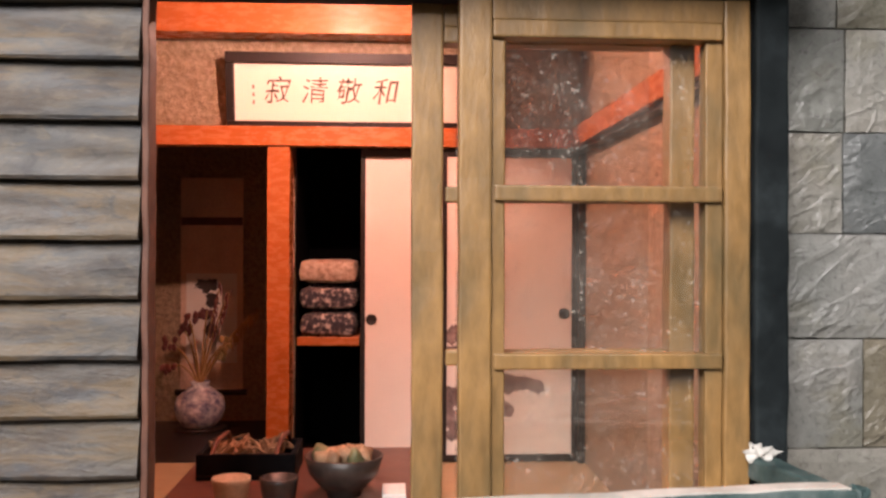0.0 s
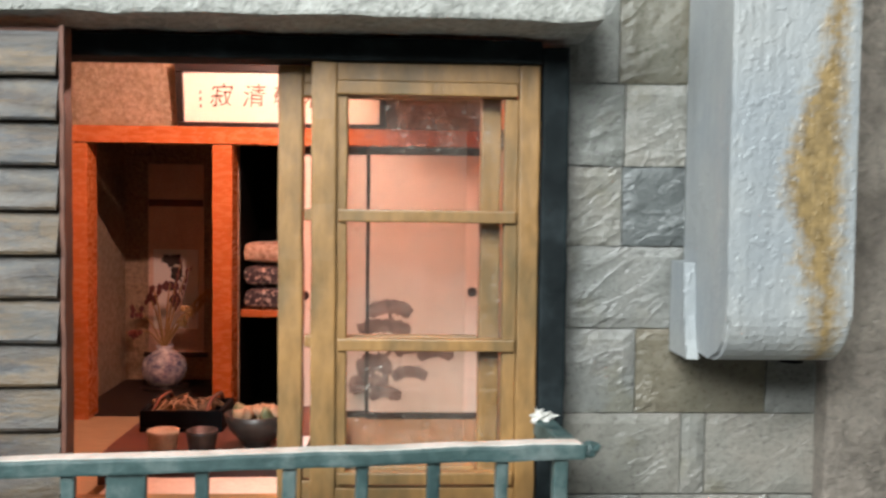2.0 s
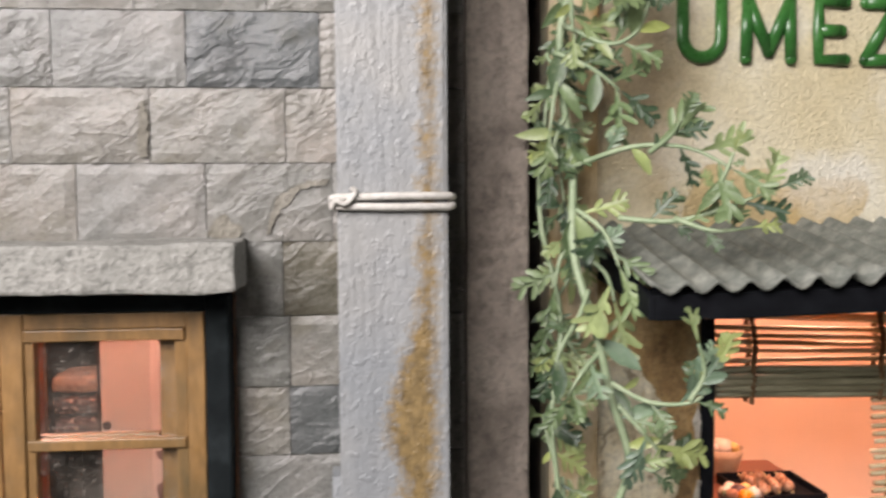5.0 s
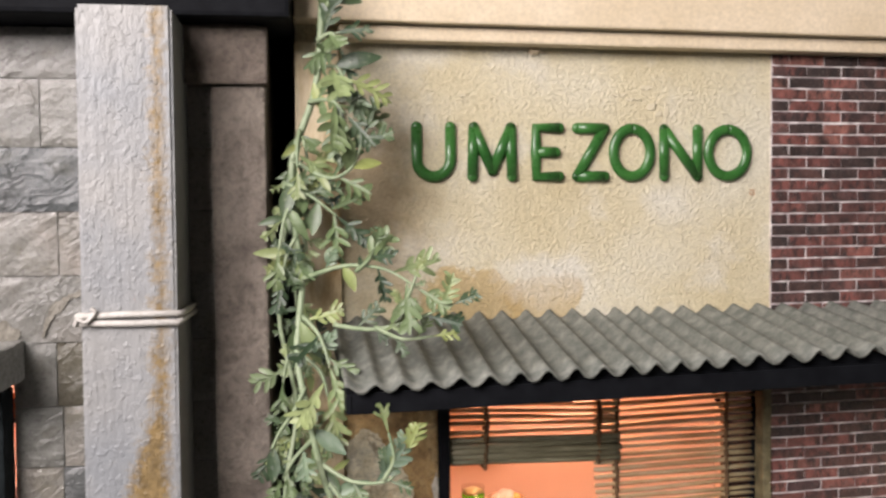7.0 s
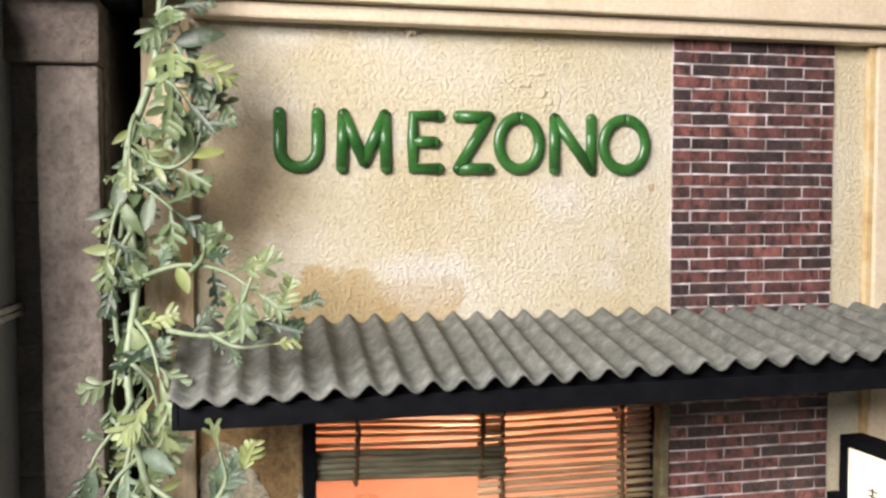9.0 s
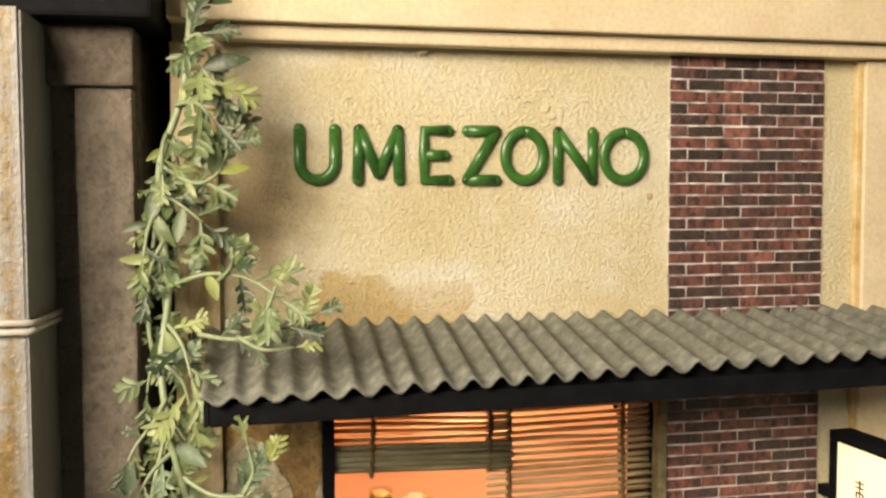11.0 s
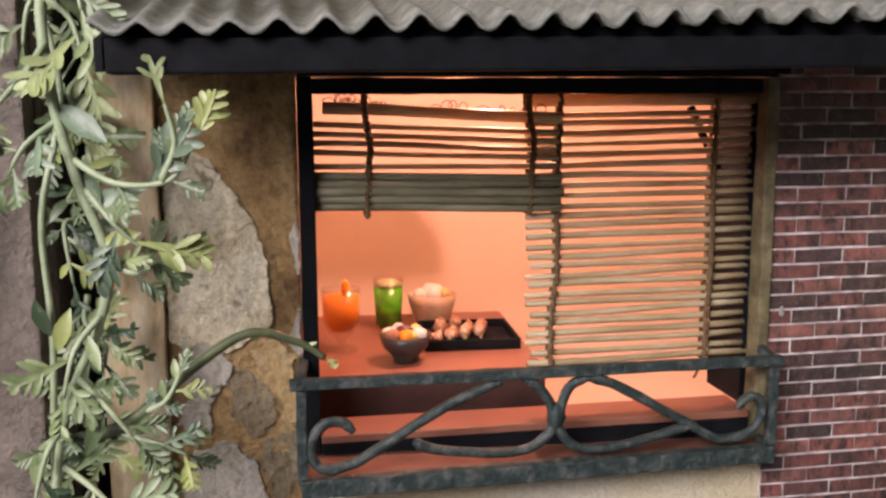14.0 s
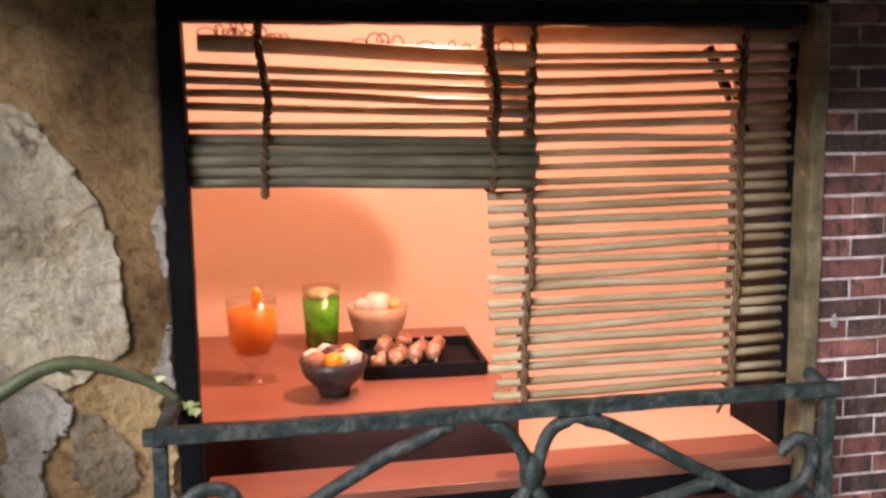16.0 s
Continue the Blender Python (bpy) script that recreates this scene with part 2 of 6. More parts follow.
def make_siding():
    k = Mat("weathered_clapboard")
    k.scatter()
    grain = k.noise(8, 7, 0.68, k.stretched(0.6, 1, 2.4), 1.0)
    patch = k.noise(4.2, 7, 0.7, k.stretched(0.55, 1, 1.6), 0.8)
    streak = k.noise(5.5, 6, 0.7, k.stretched(0.3, 1, 2.6), 0.6)
    fine = k.noise(80, 4, 0.7, k.stretched(0.4, 1, 1.6))
    c = k.ramp(patch, [(0.32, (0.062, 0.070, 0.090)), (0.42, (0.112, 0.106, 0.100)), (0.49, (0.150, 0.130, 0.108)), (0.56, (0.115, 0.075, 0.045)), (0.63, (0.095, 0.095, 0.10)), (0.72, (0.05, 0.032, 0.025))])
    c = k.mix(k.ramp(streak, [(0.50, 0.0), (0.58, 0.8)]), c, (0.235, 0.150, 0.062))
    c = k.mix(k.ramp(streak, [(0.34, 0.85), (0.42, 0.0)]), c, (0.052, 0.034, 0.026))
    blot = k.noise(15, 5, 0.7, k.stretched(0.7, 1, 1.3), 0.5)
    c = k.mix(k.ramp(blot, [(0.53, 0.0), (0.62, 0.7)]), c, (0.21, 0.165, 0.105))
    c = k.mix(k.ramp(blot, [(0.36, 0.75), (0.45, 0.0)]), c, (0.045, 0.036, 0.034))
    c = k.mix(0.65, c, k.ramp(grain, [(0.32, 0.35), (0.6, 1.15)]), "MULTIPLY")
    c = k.mix(k.ramp(fine, [(0.60, 0.0), (0.74, 0.4)]), c, (0.40, 0.38, 0.36))
    c = k.mix(1.0, c, (0.44, 0.425, 0.425), "MULTIPLY")
    k.color(c).rough(0.5, grain, 0.3)
    k.bump((grain, 0.008), (fine, 0.002))
    return k.m


def make_plaster():
    """Cream roughcast with pale repairs, brown damp stains and the plant's shade in brown."""
    k = Mat("cream_roughcast")
    x, z = k.axis(0), k.axis(2)
    grit = k.noise(62, 4, 0.65)
    lump = k.noise(44, 3, 0.5)
    big = k.noise(1.5, 4, 0.55)
    edge = k.math("SUBTRACT", k.noise(5, 6, 0.65), 0.5)
    c = k.ramp(big, [(0.3, (0.57, 0.49, 0.30)), (0.5, (0.63, 0.565, 0.385)), (0.68, (0.67, 0.63, 0.49))])
    pale = k.ramp(k.noise(2.3, 5, 0.62), [(0.52, 0.0), (0.66, 0.55)])
    c = k.mix(pale, c, (0.70, 0.68, 0.60))

    def spot(cx, cz, rx, rz, ragged, colour, most, soft):
        nonlocal c
        dx = k.math("MULTIPLY", k.math("SUBTRACT", x, cx), 1 / rx)
        dz = k.math("MULTIPLY", k.math("SUBTRACT", z, cz), 1 / rz)
        d = k.math("SQRT", k.math("ADD", k.math("MULTIPLY", dx, dx), k.math("MULTIPLY", dz, dz)))
        d = k.math("ADD", d, k.math("MULTIPLY", edge, ragged))
        c = k.mix(k.ramp(d, [(1.0 - soft, most), (1.0, 0.0)]), c, colour)

    # brown stain by the plant, with the plant's shade painted in
    spot(-1.58, 5.58, 0.32, 0.62, 1.6, (0.34, 0.23, 0.11), 0.65, 0.8)
    spot(-1.15, 5.08, 0.28, 0.16, 2.2, (0.47, 0.33, 0.13), 0.7, 0.15)
    spot(-0.78, 5.10, 0.20, 0.12, 2.2, (0.47, 0.33, 0.13), 0.6, 0.15)
    spot(-0.80, 5.22, 0.22, 0.16, 2.4, (0.70, 0.69, 0.63), 0.45, 0.6)
    spot(-0.12, 5.55, 0.16, 0.14, 2.0, (0.70, 0.69, 0.63), 0.4, 0.7)
    c = k.mix(0.4, c, k.ramp(grit, [(0.3, 0.45), (0.6, 1.0)]), "MULTIPLY")
    k.color(c).rough(0.72, grit, 0.25)
    k.bump((k.noise(9, 4, 0.6), 0.003), (lump, 0.004), (grit, 0.013))
    return k.m


def make_duct():
    k = Mat("galvanised_duct")
    x, z = k.axis(0), k.axis(2)
    streak = k.noise(20, 4, 0.6, k.stretched(1.0, 1.0, 0.06))
    pits = k.noise(55, 3, 0.6, k.stretched(1.0, 1.0, 0.5))
    big = k.noise(2.0, 3)
    c = k.ramp(big, [(0.35, (0.235, 0.25, 0.262)), (0.65, (0.30, 0.30, 0.29))])
    c = k.mix(0.3, c, k.ramp(streak, [(0.3, 0.6), (0.6, 1.0)]), "MULTIPLY")
    c = k.mix(k.ramp(k.noise(9, 5, 0.7), [(0.55, 0.0), (0.72, 0.35)]), c, (0.34, 0.34, 0.32))
    wob = k.math("MULTIPLY", k.math("SUBTRACT", k.noise(7, 6, 0.7), 0.5), 0.16)
    # the rust run: its right edge falls straight, its left edge bellies out low down
    bulge = k.math("POWER", 2.718, k.math("MULTIPLY", k.math("POWER", k.math("ABSOLUTE", k.math("MULTIPLY", k.math("SUBTRACT", z, 0.52), 3.4)), 2.0), -1.0))
    left = k.math("SUBTRACT", k.math("SUBTRACT", 0.095, k.math("MULTIPLY", bulge, 0.115)), wob)
    right = k.math("ADD", 0.142, k.math("MULTIPLY", wob, 0.25))
    run = k.math("MINIMUM", k.math("SUBTRACT", x, left), k.math("SUBTRACT", right, x))
    run = k.math("ADD", run, k.math("MULTIPLY", k.math("SUBTRACT", k.noise(45, 4, 0.7), 0.5), 0.11))
    mask = k.ramp(k.math("ADD", k.math("MULTIPLY", run, 12), 0.5), [(0.25, 0.0), (0.95, 0.92)])
    rust = k.ramp(k.noise(28, 4), [(0.35, (0.12, 0.075, 0.018)), (0.65, (0.25, 0.165, 0.055))])
    c = k.mix(mask, c, rust)
    k.color(c).rough(0.52, pits, 0.3).set(Metallic=0.1)
    beads = k.ramp(k.noise(50, 2, 0.4, k.stretched(1.0, 1.0, 0.75)), [(0.58, 0.0), (0.68, 1.0)])
    k.bump((streak, 0.005), (pits, 0.0045), (beads, 0.0016))
    return k.m


def make_bricks():
    k = Mat("red_brick")
    rnd = k.scatter()
    smear = k.noise(18, 4, 0.6, k.stretched(1, 1, 0.5))
    fine = k.noise(70, 4, 0.7)
    c = k.ramp(rnd, [(0.0, (0.046, 0.030, 0.027)), (0.25, (0.072, 0.038, 0.032)), (0.38, (0.122, 0.049, 0.042)), (0.62, (0.190, 0.067, 0.055)), (0.88, (0.25, 0.104, 0.082)), (1.0, (0.07, 0.038, 0.038))])
    c = k.mix(k.ramp(k.noise(8, 4, 0.6), [(0.46, 0.0), (0.62, 0.75)]), c, (0.036, 0.026, 0.024))
    c = k.mix(k.ramp(k.noise(26, 3, 0.6, k.stretched(1.3, 1, 0.55)), [(0.52, 0.0), (0.62, 0.8)]), c, (0.022, 0.017, 0.017))
    c = k.mix(0.7, c, k.ramp(smear, [(0.32, 0.25), (0.66, 1.35)]), "MULTIPLY")
    c = k.mix(k.ramp(fine, [(0.56, 0.0), (0.78, 0.4)]), c, (0.36, 0.30, 0.28))
    k.color(c).rough(0.6, fine, 0.3)
    k.bump((smear, 0.004), (fine, 0.002))
    return k.m


def make_glass(name, tint=(0.95, 0.95, 0.93), dust=0.0):
    k = Mat(name)
    t = k.t
    clear = k.node("ShaderNodeBsdfTransparent")
    clear.inputs[0].default_value = (*tint, 1)
    gloss = k.node("ShaderNodeBsdfGlossy")
    gloss.inputs["Roughness"].default_value = 0.06
    mixer = k.node("ShaderNodeMixShader")
    mixer.inputs[0].default_value = 0.05
    k.link(clear.outputs[0], mixer.inputs[1])
    k.link(gloss.outputs[0], mixer.inputs[2])
    last = mixer.outputs[0]
    if dust:
        film = k.node("ShaderNodeBsdfDiffuse")
        film.inputs[0].default_value = (0.7, 0.62, 0.55, 1)
        specks = k.ramp(k.noise(95, 2, 0.5), [(0.64, 0.07), (0.72, 0.9)])
        zone = k.ramp(k.noise(5, 3), [(0.42, 0.12), (0.7, 1.0)])
        fac = k.math("MULTIPLY", k.math("MULTIPLY", specks, zone), dust)
        m2 = k.node("ShaderNodeMixShader")
        k.link(fac, m2.inputs[0])
        k.link(last, m2.inputs[1])
        k.link(film.outputs[0], m2.inputs[2])
        last = m2.outputs[0]
    k.link(last, t.nodes["Material Output"].inputs["Surface"])
    return k.m


def make_leaf():
    k = Mat("plastic_leaf")
    rnd = k.scatter()
    tint = k.noise(7, 3)
    c = k.ramp(rnd, [(0.0, (0.028, 0.056, 0.028)), (0.2, (0.070, 0.112, 0.050)), (0.42, (0.128, 0.185, 0.080)), (0.62, (0.190, 0.252, 0.108)), (0.8, (0.265, 0.320, 0.135)), (0.88, (0.30, 0.345, 0.10)), (0.94, (0.165, 0.235, 0.145)), (1.0, (0.100, 0.155, 0.10))])
    c = k.mix(0.6, c, k.ramp(tint, [(0.3, 0.4), (0.7, 1.1)]), "MULTIPLY")
    c = k.mix(k.ramp(k.noise(40, 3), [(0.58, 0.0), (0.72, 0.35)]), c, (0.36, 0.39, 0.25))
    k.color(c).rough(0.45, tint, 0.2).set(Subsurface_Weight=0.0)
    k.bump((k.noise(30, 3), 0.003))
    return k.m


def make_skin(name, low, mid, high, relief, cracked=False):
    """Old plaster: mottled at three scales, gritty, with runs of dirt."""
    k = Mat(name)
    big, mid_n, grit = k.noise(4, 5, 0.65), k.noise(13, 5, 0.7, None, 0.4), k.noise(36, 5, 0.75)
    runs = k.noise(9, 4, 0.6, k.stretched(1.6, 1, 0.35))
    c = k.ramp(big, [(0.32, low), (0.48, mid), (0.66, high)])
    c = k.mix(k.ramp(mid_n, [(0.30, 0.8), (0.46, 0.0)]), c, low)
    c = k.mix(k.ramp(mid_n, [(0.58, 0.0), (0.72, 0.6)]), c, high)
    c = k.mix(0.35, c, k.ramp(runs, [(0.35, 0.45), (0.6, 1.0)]), "MULTIPLY")
    c = k.mix(0.45, c, k.ramp(grit, [(0.36, 0.25), (0.54, 1.0)]), "MULTIPLY")
    if cracked:
        cells = k.node("ShaderNodeTexVoronoi", feature="DISTANCE_TO_EDGE")
        cells.inputs["Scale"].default_value = 3.6 * k.k
        warp = k.node("ShaderNodeVectorMath", operation="MULTIPLY_ADD")
        push = k.node("ShaderNodeTexNoise")
        push.inputs["Scale"].default_value = 9 * k.k
        k.link(k.co, push.inputs["Vector"])
        k.link(push.outputs["Color"], warp.inputs[0])
        warp.inputs[1].default_value = (0.16 / k.k,) * 3
        k.link(k.co, warp.inputs[2])
        k.link(warp.outputs[0], cells.inputs["Vector"])
        crack = k.math("MULTIPLY", k.ramp(cells.outputs["Distance"], [(0.0, 1.0), (0.03, 0.0)]), k.ramp(k.noise(6, 2), [(0.50, 0.0), (0.60, 0.8)]))
        c = k.mix(crack, c, (0.16, 0.11, 0.06))
    k.color(c).rough(0.8, grit, 0.3)
    k.bump((mid_n, relief), (grit, relief * 0.8))
    return k.m


STONE = make_stone()
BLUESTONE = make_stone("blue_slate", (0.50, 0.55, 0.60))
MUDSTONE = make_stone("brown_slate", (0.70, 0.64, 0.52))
SIDING = make_siding()
PLASTER = make_plaster()
DUCT = make_duct()
BRICK = make_bricks()
LEAF = make_leaf()
PANE = make_glass("dusty_glass", dust=0.5)
TUMBLER = make_glass("drinking_glass", (0.95, 0.93, 0.9))
JOINT = simple("stone_joint", (0.08, 0.075, 0.065), (0.22, 0.205, 0.185), 20, 0.9, 0.006)
MORTAR = simple("pale_mortar", (0.20, 0.165, 0.16), (0.52, 0.46, 0.45), 12, 0.85, 0.004, 40, (0.86, 0.82, 0.80))
def make_lintel():
    k = Mat("speckled_concrete")
    big, speck, pit = k.noise(5, 4, 0.6), k.noise(48, 3, 0.6), k.noise(20, 4, 0.6)
    c = k.ramp(big, [(0.3, (0.21, 0.21, 0.19)), (0.7, (0.31, 0.305, 0.28))])
    c = k.mix(k.ramp(speck, [(0.38, 0.55), (0.47, 0.0)]), c, (0.11, 0.11, 0.10))
    c = k.mix(k.ramp(speck, [(0.56, 0.0), (0.66, 0.45)]), c, (0.40, 0.40, 0.38))
    k.color(c).rough(0.75, speck, 0.3)
    k.bump((pit, 0.014), (speck, 0.009))
    return k.m


LINTEL = make_lintel()
CONCRETE = simple("grey_concrete", (0.20, 0.20, 0.185), (0.28, 0.275, 0.255), 9, 0.8, 0.010, 36, (0.33, 0.325, 0.30))
RENDERED = make_skin("brown_grey_render", (0.075, 0.06, 0.049), (0.155, 0.125, 0.102), (0.225, 0.186, 0.152), 0.024)
PILASTER = make_skin("grey_brown_roughcast", (0.13, 0.108, 0.088), (0.225, 0.19, 0.158), (0.30, 0.258, 0.215), 0.022)
SASH = simple("ochre_painted_wood", (0.105, 0.078, 0.035), (0.23, 0.130, 0.046), 6, 0.45, 0.006, 40, (0.34, 0.185, 0.060), stretch=(1, 1, 0.35), grain=0.45)
IRON = simple("blue_black_paint", (0.003, 0.005, 0.006), (0.007, 0.010, 0.011), 9, 0.75, 0.004, 60, (0.016, 0.021, 0.023), spec=0.15)
RAIL = simple("verdigris_paint", (0.016, 0.036, 0.037), (0.042, 0.075, 0.073), 9, 0.55, 0.006, 60, (0.12, 0.15, 0.145))
SCROLL = simple("dark_teal_iron", (0.010, 0.020, 0.020), (0.026, 0.042, 0.040), 24, 0.55, 0.012, 60, (0.085, 0.098, 0.090), spec=0.4)
ROOFING = simple("fibre_cement", (0.10, 0.11, 0.095), (0.165, 0.175, 0.15), 18, 0.65, 0.008, 85, (0.25, 0.255, 0.22), grain=0.6)
CREAM = simple("cream_paint", (0.66, 0.55, 0.38), (0.74, 0.63, 0.46), 3, 0.6, 0.002, 50)
POSTWOOD = simple("stained_cream_board", (0.42, 0.26, 0.09), (0.62, 0.47, 0.24), 3.2, 0.7, 0.004, 40, (0.72, 0.62, 0.42))
CORNER = simple("streaked_cream_board", (0.36, 0.235, 0.09), (0.58, 0.47, 0.29), 5, 0.7, 0.006, 40, (0.70, 0.62, 0.46), stretch=(1.6, 1, 0.5))
FADED = simple("faded_red_ink", (0.44, 0.24, 0.14), (0.56, 0.36, 0.22), 20, 0.8, 0.001)
LETTER = simple("green_enamel", (0.025, 0.11, 0.022), (0.04, 0.15, 0.03), 8, 0.30, 0.002, 60)
BAMBOO = simple("bamboo", (0.34, 0.26, 0.125), (0.54, 0.46, 0.27), 12, 0.45, 0.002, 60, (0.70, 0.64, 0.44), island=0.3, stretch=(0.25, 1, 1))


def let_light_through(material, share, color):
    """Thin split cane glows a little where a lamp stands behind it."""
    t = material.node_tree
    glow = t.nodes.new("ShaderNodeBsdfTranslucent")
    glow.inputs[0].default_value = (*color, 1)
    mixer = t.nodes.new("ShaderNodeMixShader")
    mixer.inputs[0].default_value = share
    t.links.new(t.nodes["Principled BSDF"].outputs[0], mixer.inputs[1])
    t.links.new(glow.outputs[0], mixer.inputs[2])
    t.links.new(mixer.outputs[0], t.nodes["Material Output"].inputs["Surface"])


let_light_through(BAMBOO, 0.25, (0.55, 0.36, 0.2))
GREENCANE = simple("grey_green_cane", (0.12, 0.105, 0.06), (0.22, 0.205, 0.125), 12, 0.5, 0.002, 60, (0.34, 0.32, 0.21), island=0.3, stretch=(0.25, 1, 1), scatter=True)
TWINE = simple("hemp_twine", (0.10, 0.055, 0.025), (0.18, 0.11, 0.05), 40, 0.9, 0.006)
BLACK = simple("black_paint", (0.003, 0.0035, 0.005), (0.006, 0.007, 0.009), 12, 0.75, 0.003, spec=0.12)
OLIVE = simple("olive_post_paint", (0.060, 0.055, 0.026), (0.125, 0.105, 0.052), 14, 0.7, 0.008, 50, (0.20, 0.17, 0.09))
LACQUER = simple("orange_pine", (0.40, 0.115, 0.033), (0.48, 0.155, 0.047), 3, 0.27, 0.0006, 50, stretch=(0.3, 1, 1), grain=0.15)
SANDWALL = simple("sand_wall", (0.40, 0.30, 0.19), (0.60, 0.48, 0.34), 38, 0.9, 0.05, 70, grain=0.25)
PAPER = simple("sliding_door_paper", (0.70, 0.64, 0.58), (0.76, 0.70, 0.64), 2, 0.75, 0.0003, 90, grain=0.05)
PEACH = simple("peach_wall_paint", (0.78, 0.63, 0.50), (0.82, 0.67, 0.54), 1.5, 0.7, 0.0002, 60, grain=0.04)
DARKWOOD = simple("black_lacquer_wood", (0.012, 0.008, 0.007), (0.022, 0.014, 0.011), 6, 0.4, 0.001)
SANDSIDE = simple("fine_sand_wall", (0.36, 0.26, 0.17), (0.50, 0.38, 0.26), 38, 0.9, 0.03, 70, grain=0.25)
# sand wall colour taken darker for the shade in the alcove
ALCOVE = simple("shaded_sand_wall", (0.32, 0.23, 0.15), (0.48, 0.36, 0.23), 38, 0.9, 0.035, 70, grain=0.25)
# near-black colour stands in for the deep shade inside the open closet
CLOSETSHADE = simple("closet_shade_black", (0.0015, 0.0015, 0.002), (0.003, 0.003, 0.003), 4, 0.9, 0.001, spec=0.05)
TATAMI = simple("tatami", (0.40, 0.30, 0.17), (0.46, 0.35, 0.20), 8, 0.8, 0.003, 80, stretch=(1, 6, 1))
TABLE = simple("red_brown_wood", (0.20, 0.085, 0.055), (0.26, 0.11, 0.07), 4, 0.45, 0.001, 50, stretch=(0.3, 1, 1))
WHITE = simple("white_paint", (0.66, 0.66, 0.64), (0.74, 0.73, 0.70), 2, 0.7, 0.001, 60)
GREY = simple("grey_floor", (0.40, 0.39, 0.37), (0.47, 0.46, 0.43), 0.5, 0.6, 0.002, 8)
RUSTEDGE = simple("red_brown_edge", (0.09, 0.035, 0.022), (0.15, 0.06, 0.035), 9, 0.7, 0.004)
INK = simple("black_ink", (0.03, 0.022, 0.018), (0.05, 0.035, 0.03), 12, 0.7, 0.0003)
GREYINK = simple("grey_ink_wash", (0.10, 0.075, 0.07), (0.22, 0.17, 0.16), 18, 0.8, 0.0003, third=(0.36, 0.30, 0.28))
SILK = simple("scroll_silk", (0.66, 0.44, 0.32), (0.74, 0.52, 0.39), 8, 0.8, 0.0005)
TIE = simple("white_cord", (0.50, 0.48, 0.44), (0.62, 0.60, 0.56), 20, 0.6, 0.002)
STEM = simple("plant_stem", (0.20, 0.27, 0.15), (0.33, 0.40, 0.25), 10, 0.5, 0.003)


# ---------------------------------------------------------------- the exhibition room
def structure(name, bm, material, label, category, m=HERE):
    return part(name, bm, material, None, label, m, kind="structure", category=category)


structure("room_floor", box(-30, 34, -30, 26, -9.3, -9.0, 0), GREY, "grey floor of the exhibition room", "floor")
structure("room_ceiling", box(-30, 34, -30, 26, 24.0, 24.3, 0), WHITE, "white ceiling of the exhibition room", "ceiling")
structure("room_wall_back", box(-30, 34, 26, 26.4, -9.0, 24.0, 0), WHITE, "plain white wall behind the model", "wall")
structure("room_wall_front", box(-30, 34, -30.4, -30, -9.0, 24.0, 0), WHITE, "plain white wall facing the model", "wall")
structure("room_wall_left", box(-30.4, -30, -30, 26, -9.0, 24.0, 0), WHITE, "plain white side wall of the room", "wall")
structure("room_wall_right", box(34, 34.4, -30, 26, -9.0, 24.0, 0), WHITE, "plain white side wall of the room", "wall")
structure("plinth", box(-6, 10, -0.6, 8, -9.0, 0.0, 0.02), GREY, "grey plinth that carries the model street", "plinth")

# ---------------------------------------------------------------- stone house, shell
bm = holed_wall(-1.6, 2.09, 0, 6.3, -1.30, 1.03, 3.36, 4.825, 2.10, 2.20)
stone_wall = structure("wall_stone_front", bm, JOINT, "grey slate block wall with thin dark joints", "wall")
structure("wall_stone_side", box(2.02, 2.09, 2.20, 5.6, 0, 6.3, 0), RENDERED, "bare side wall of the stone house", "wall")
structure("wall_stone_left", box(-1.6, -1.53, 2.20, 5.6, 0, 6.3, 0), RENDERED, "bare side wall of the stone house", "wall")
structure("wall_stone_back", box(-1.53, 2.02, 5.5, 5.6, 0, 6.3, 0), RENDERED, "bare back wall of the stone house", "wall")
bm = box(-1.7, 2.20, 1.84, 5.7, 6.305, 6.62, 0.02)
structure("roof_stone_house", bm, BLACK, "blue-black overhanging roof edge", "roof")

# pilaster at the corner with its cap
bm = worn_box(1.865, 2.088, 2.0, 2.095, 0.0, 6.05, 0.012, 0.12, 0.006, 7)
structure("pilaster", bm, PILASTER, "rough grey-brown rendered corner pilaster", "pilaster")
bm = worn_box(1.60, 2.10, 1.97, 2.095, 6.055, 6.30, 0.012, 0.1, 0.008, 7)
structure("pilaster_cap", bm, RENDERED, "rough grey-brown cap band over the pilaster", "trim")

# lintel
bm = worn_box(-1.1, 1.078, 1.735, 2.097, 4.828, 4.992, 0.014, 0.06, 0.010, 9)
structure("lintel", bm, LINTEL, "grained grey concrete lintel over the window", "lintel")

# window frame of the stone house
win = thing("window_frame", (0.3, 2.0, 3.36), "blue-black painted window frame with chipped edges", "window")
part("jamb", worn_box(0.945, 1.026, 1.955, 2.09, 3.0, 4.80, 0.008, 0.08, 0.004, 9), IRON, win)
part("head", worn_box(-1.3, 0.944, 1.955, 2.09, 4.748, 4.816, 0.006, 0.08, 0.003, 9), IRON, win)
part("sill", worn_box(-1.3, 0.944, 1.97, 2.16, 3.33, 3.385, 0.006, 0.1, 0.003, 9), SASH, win)


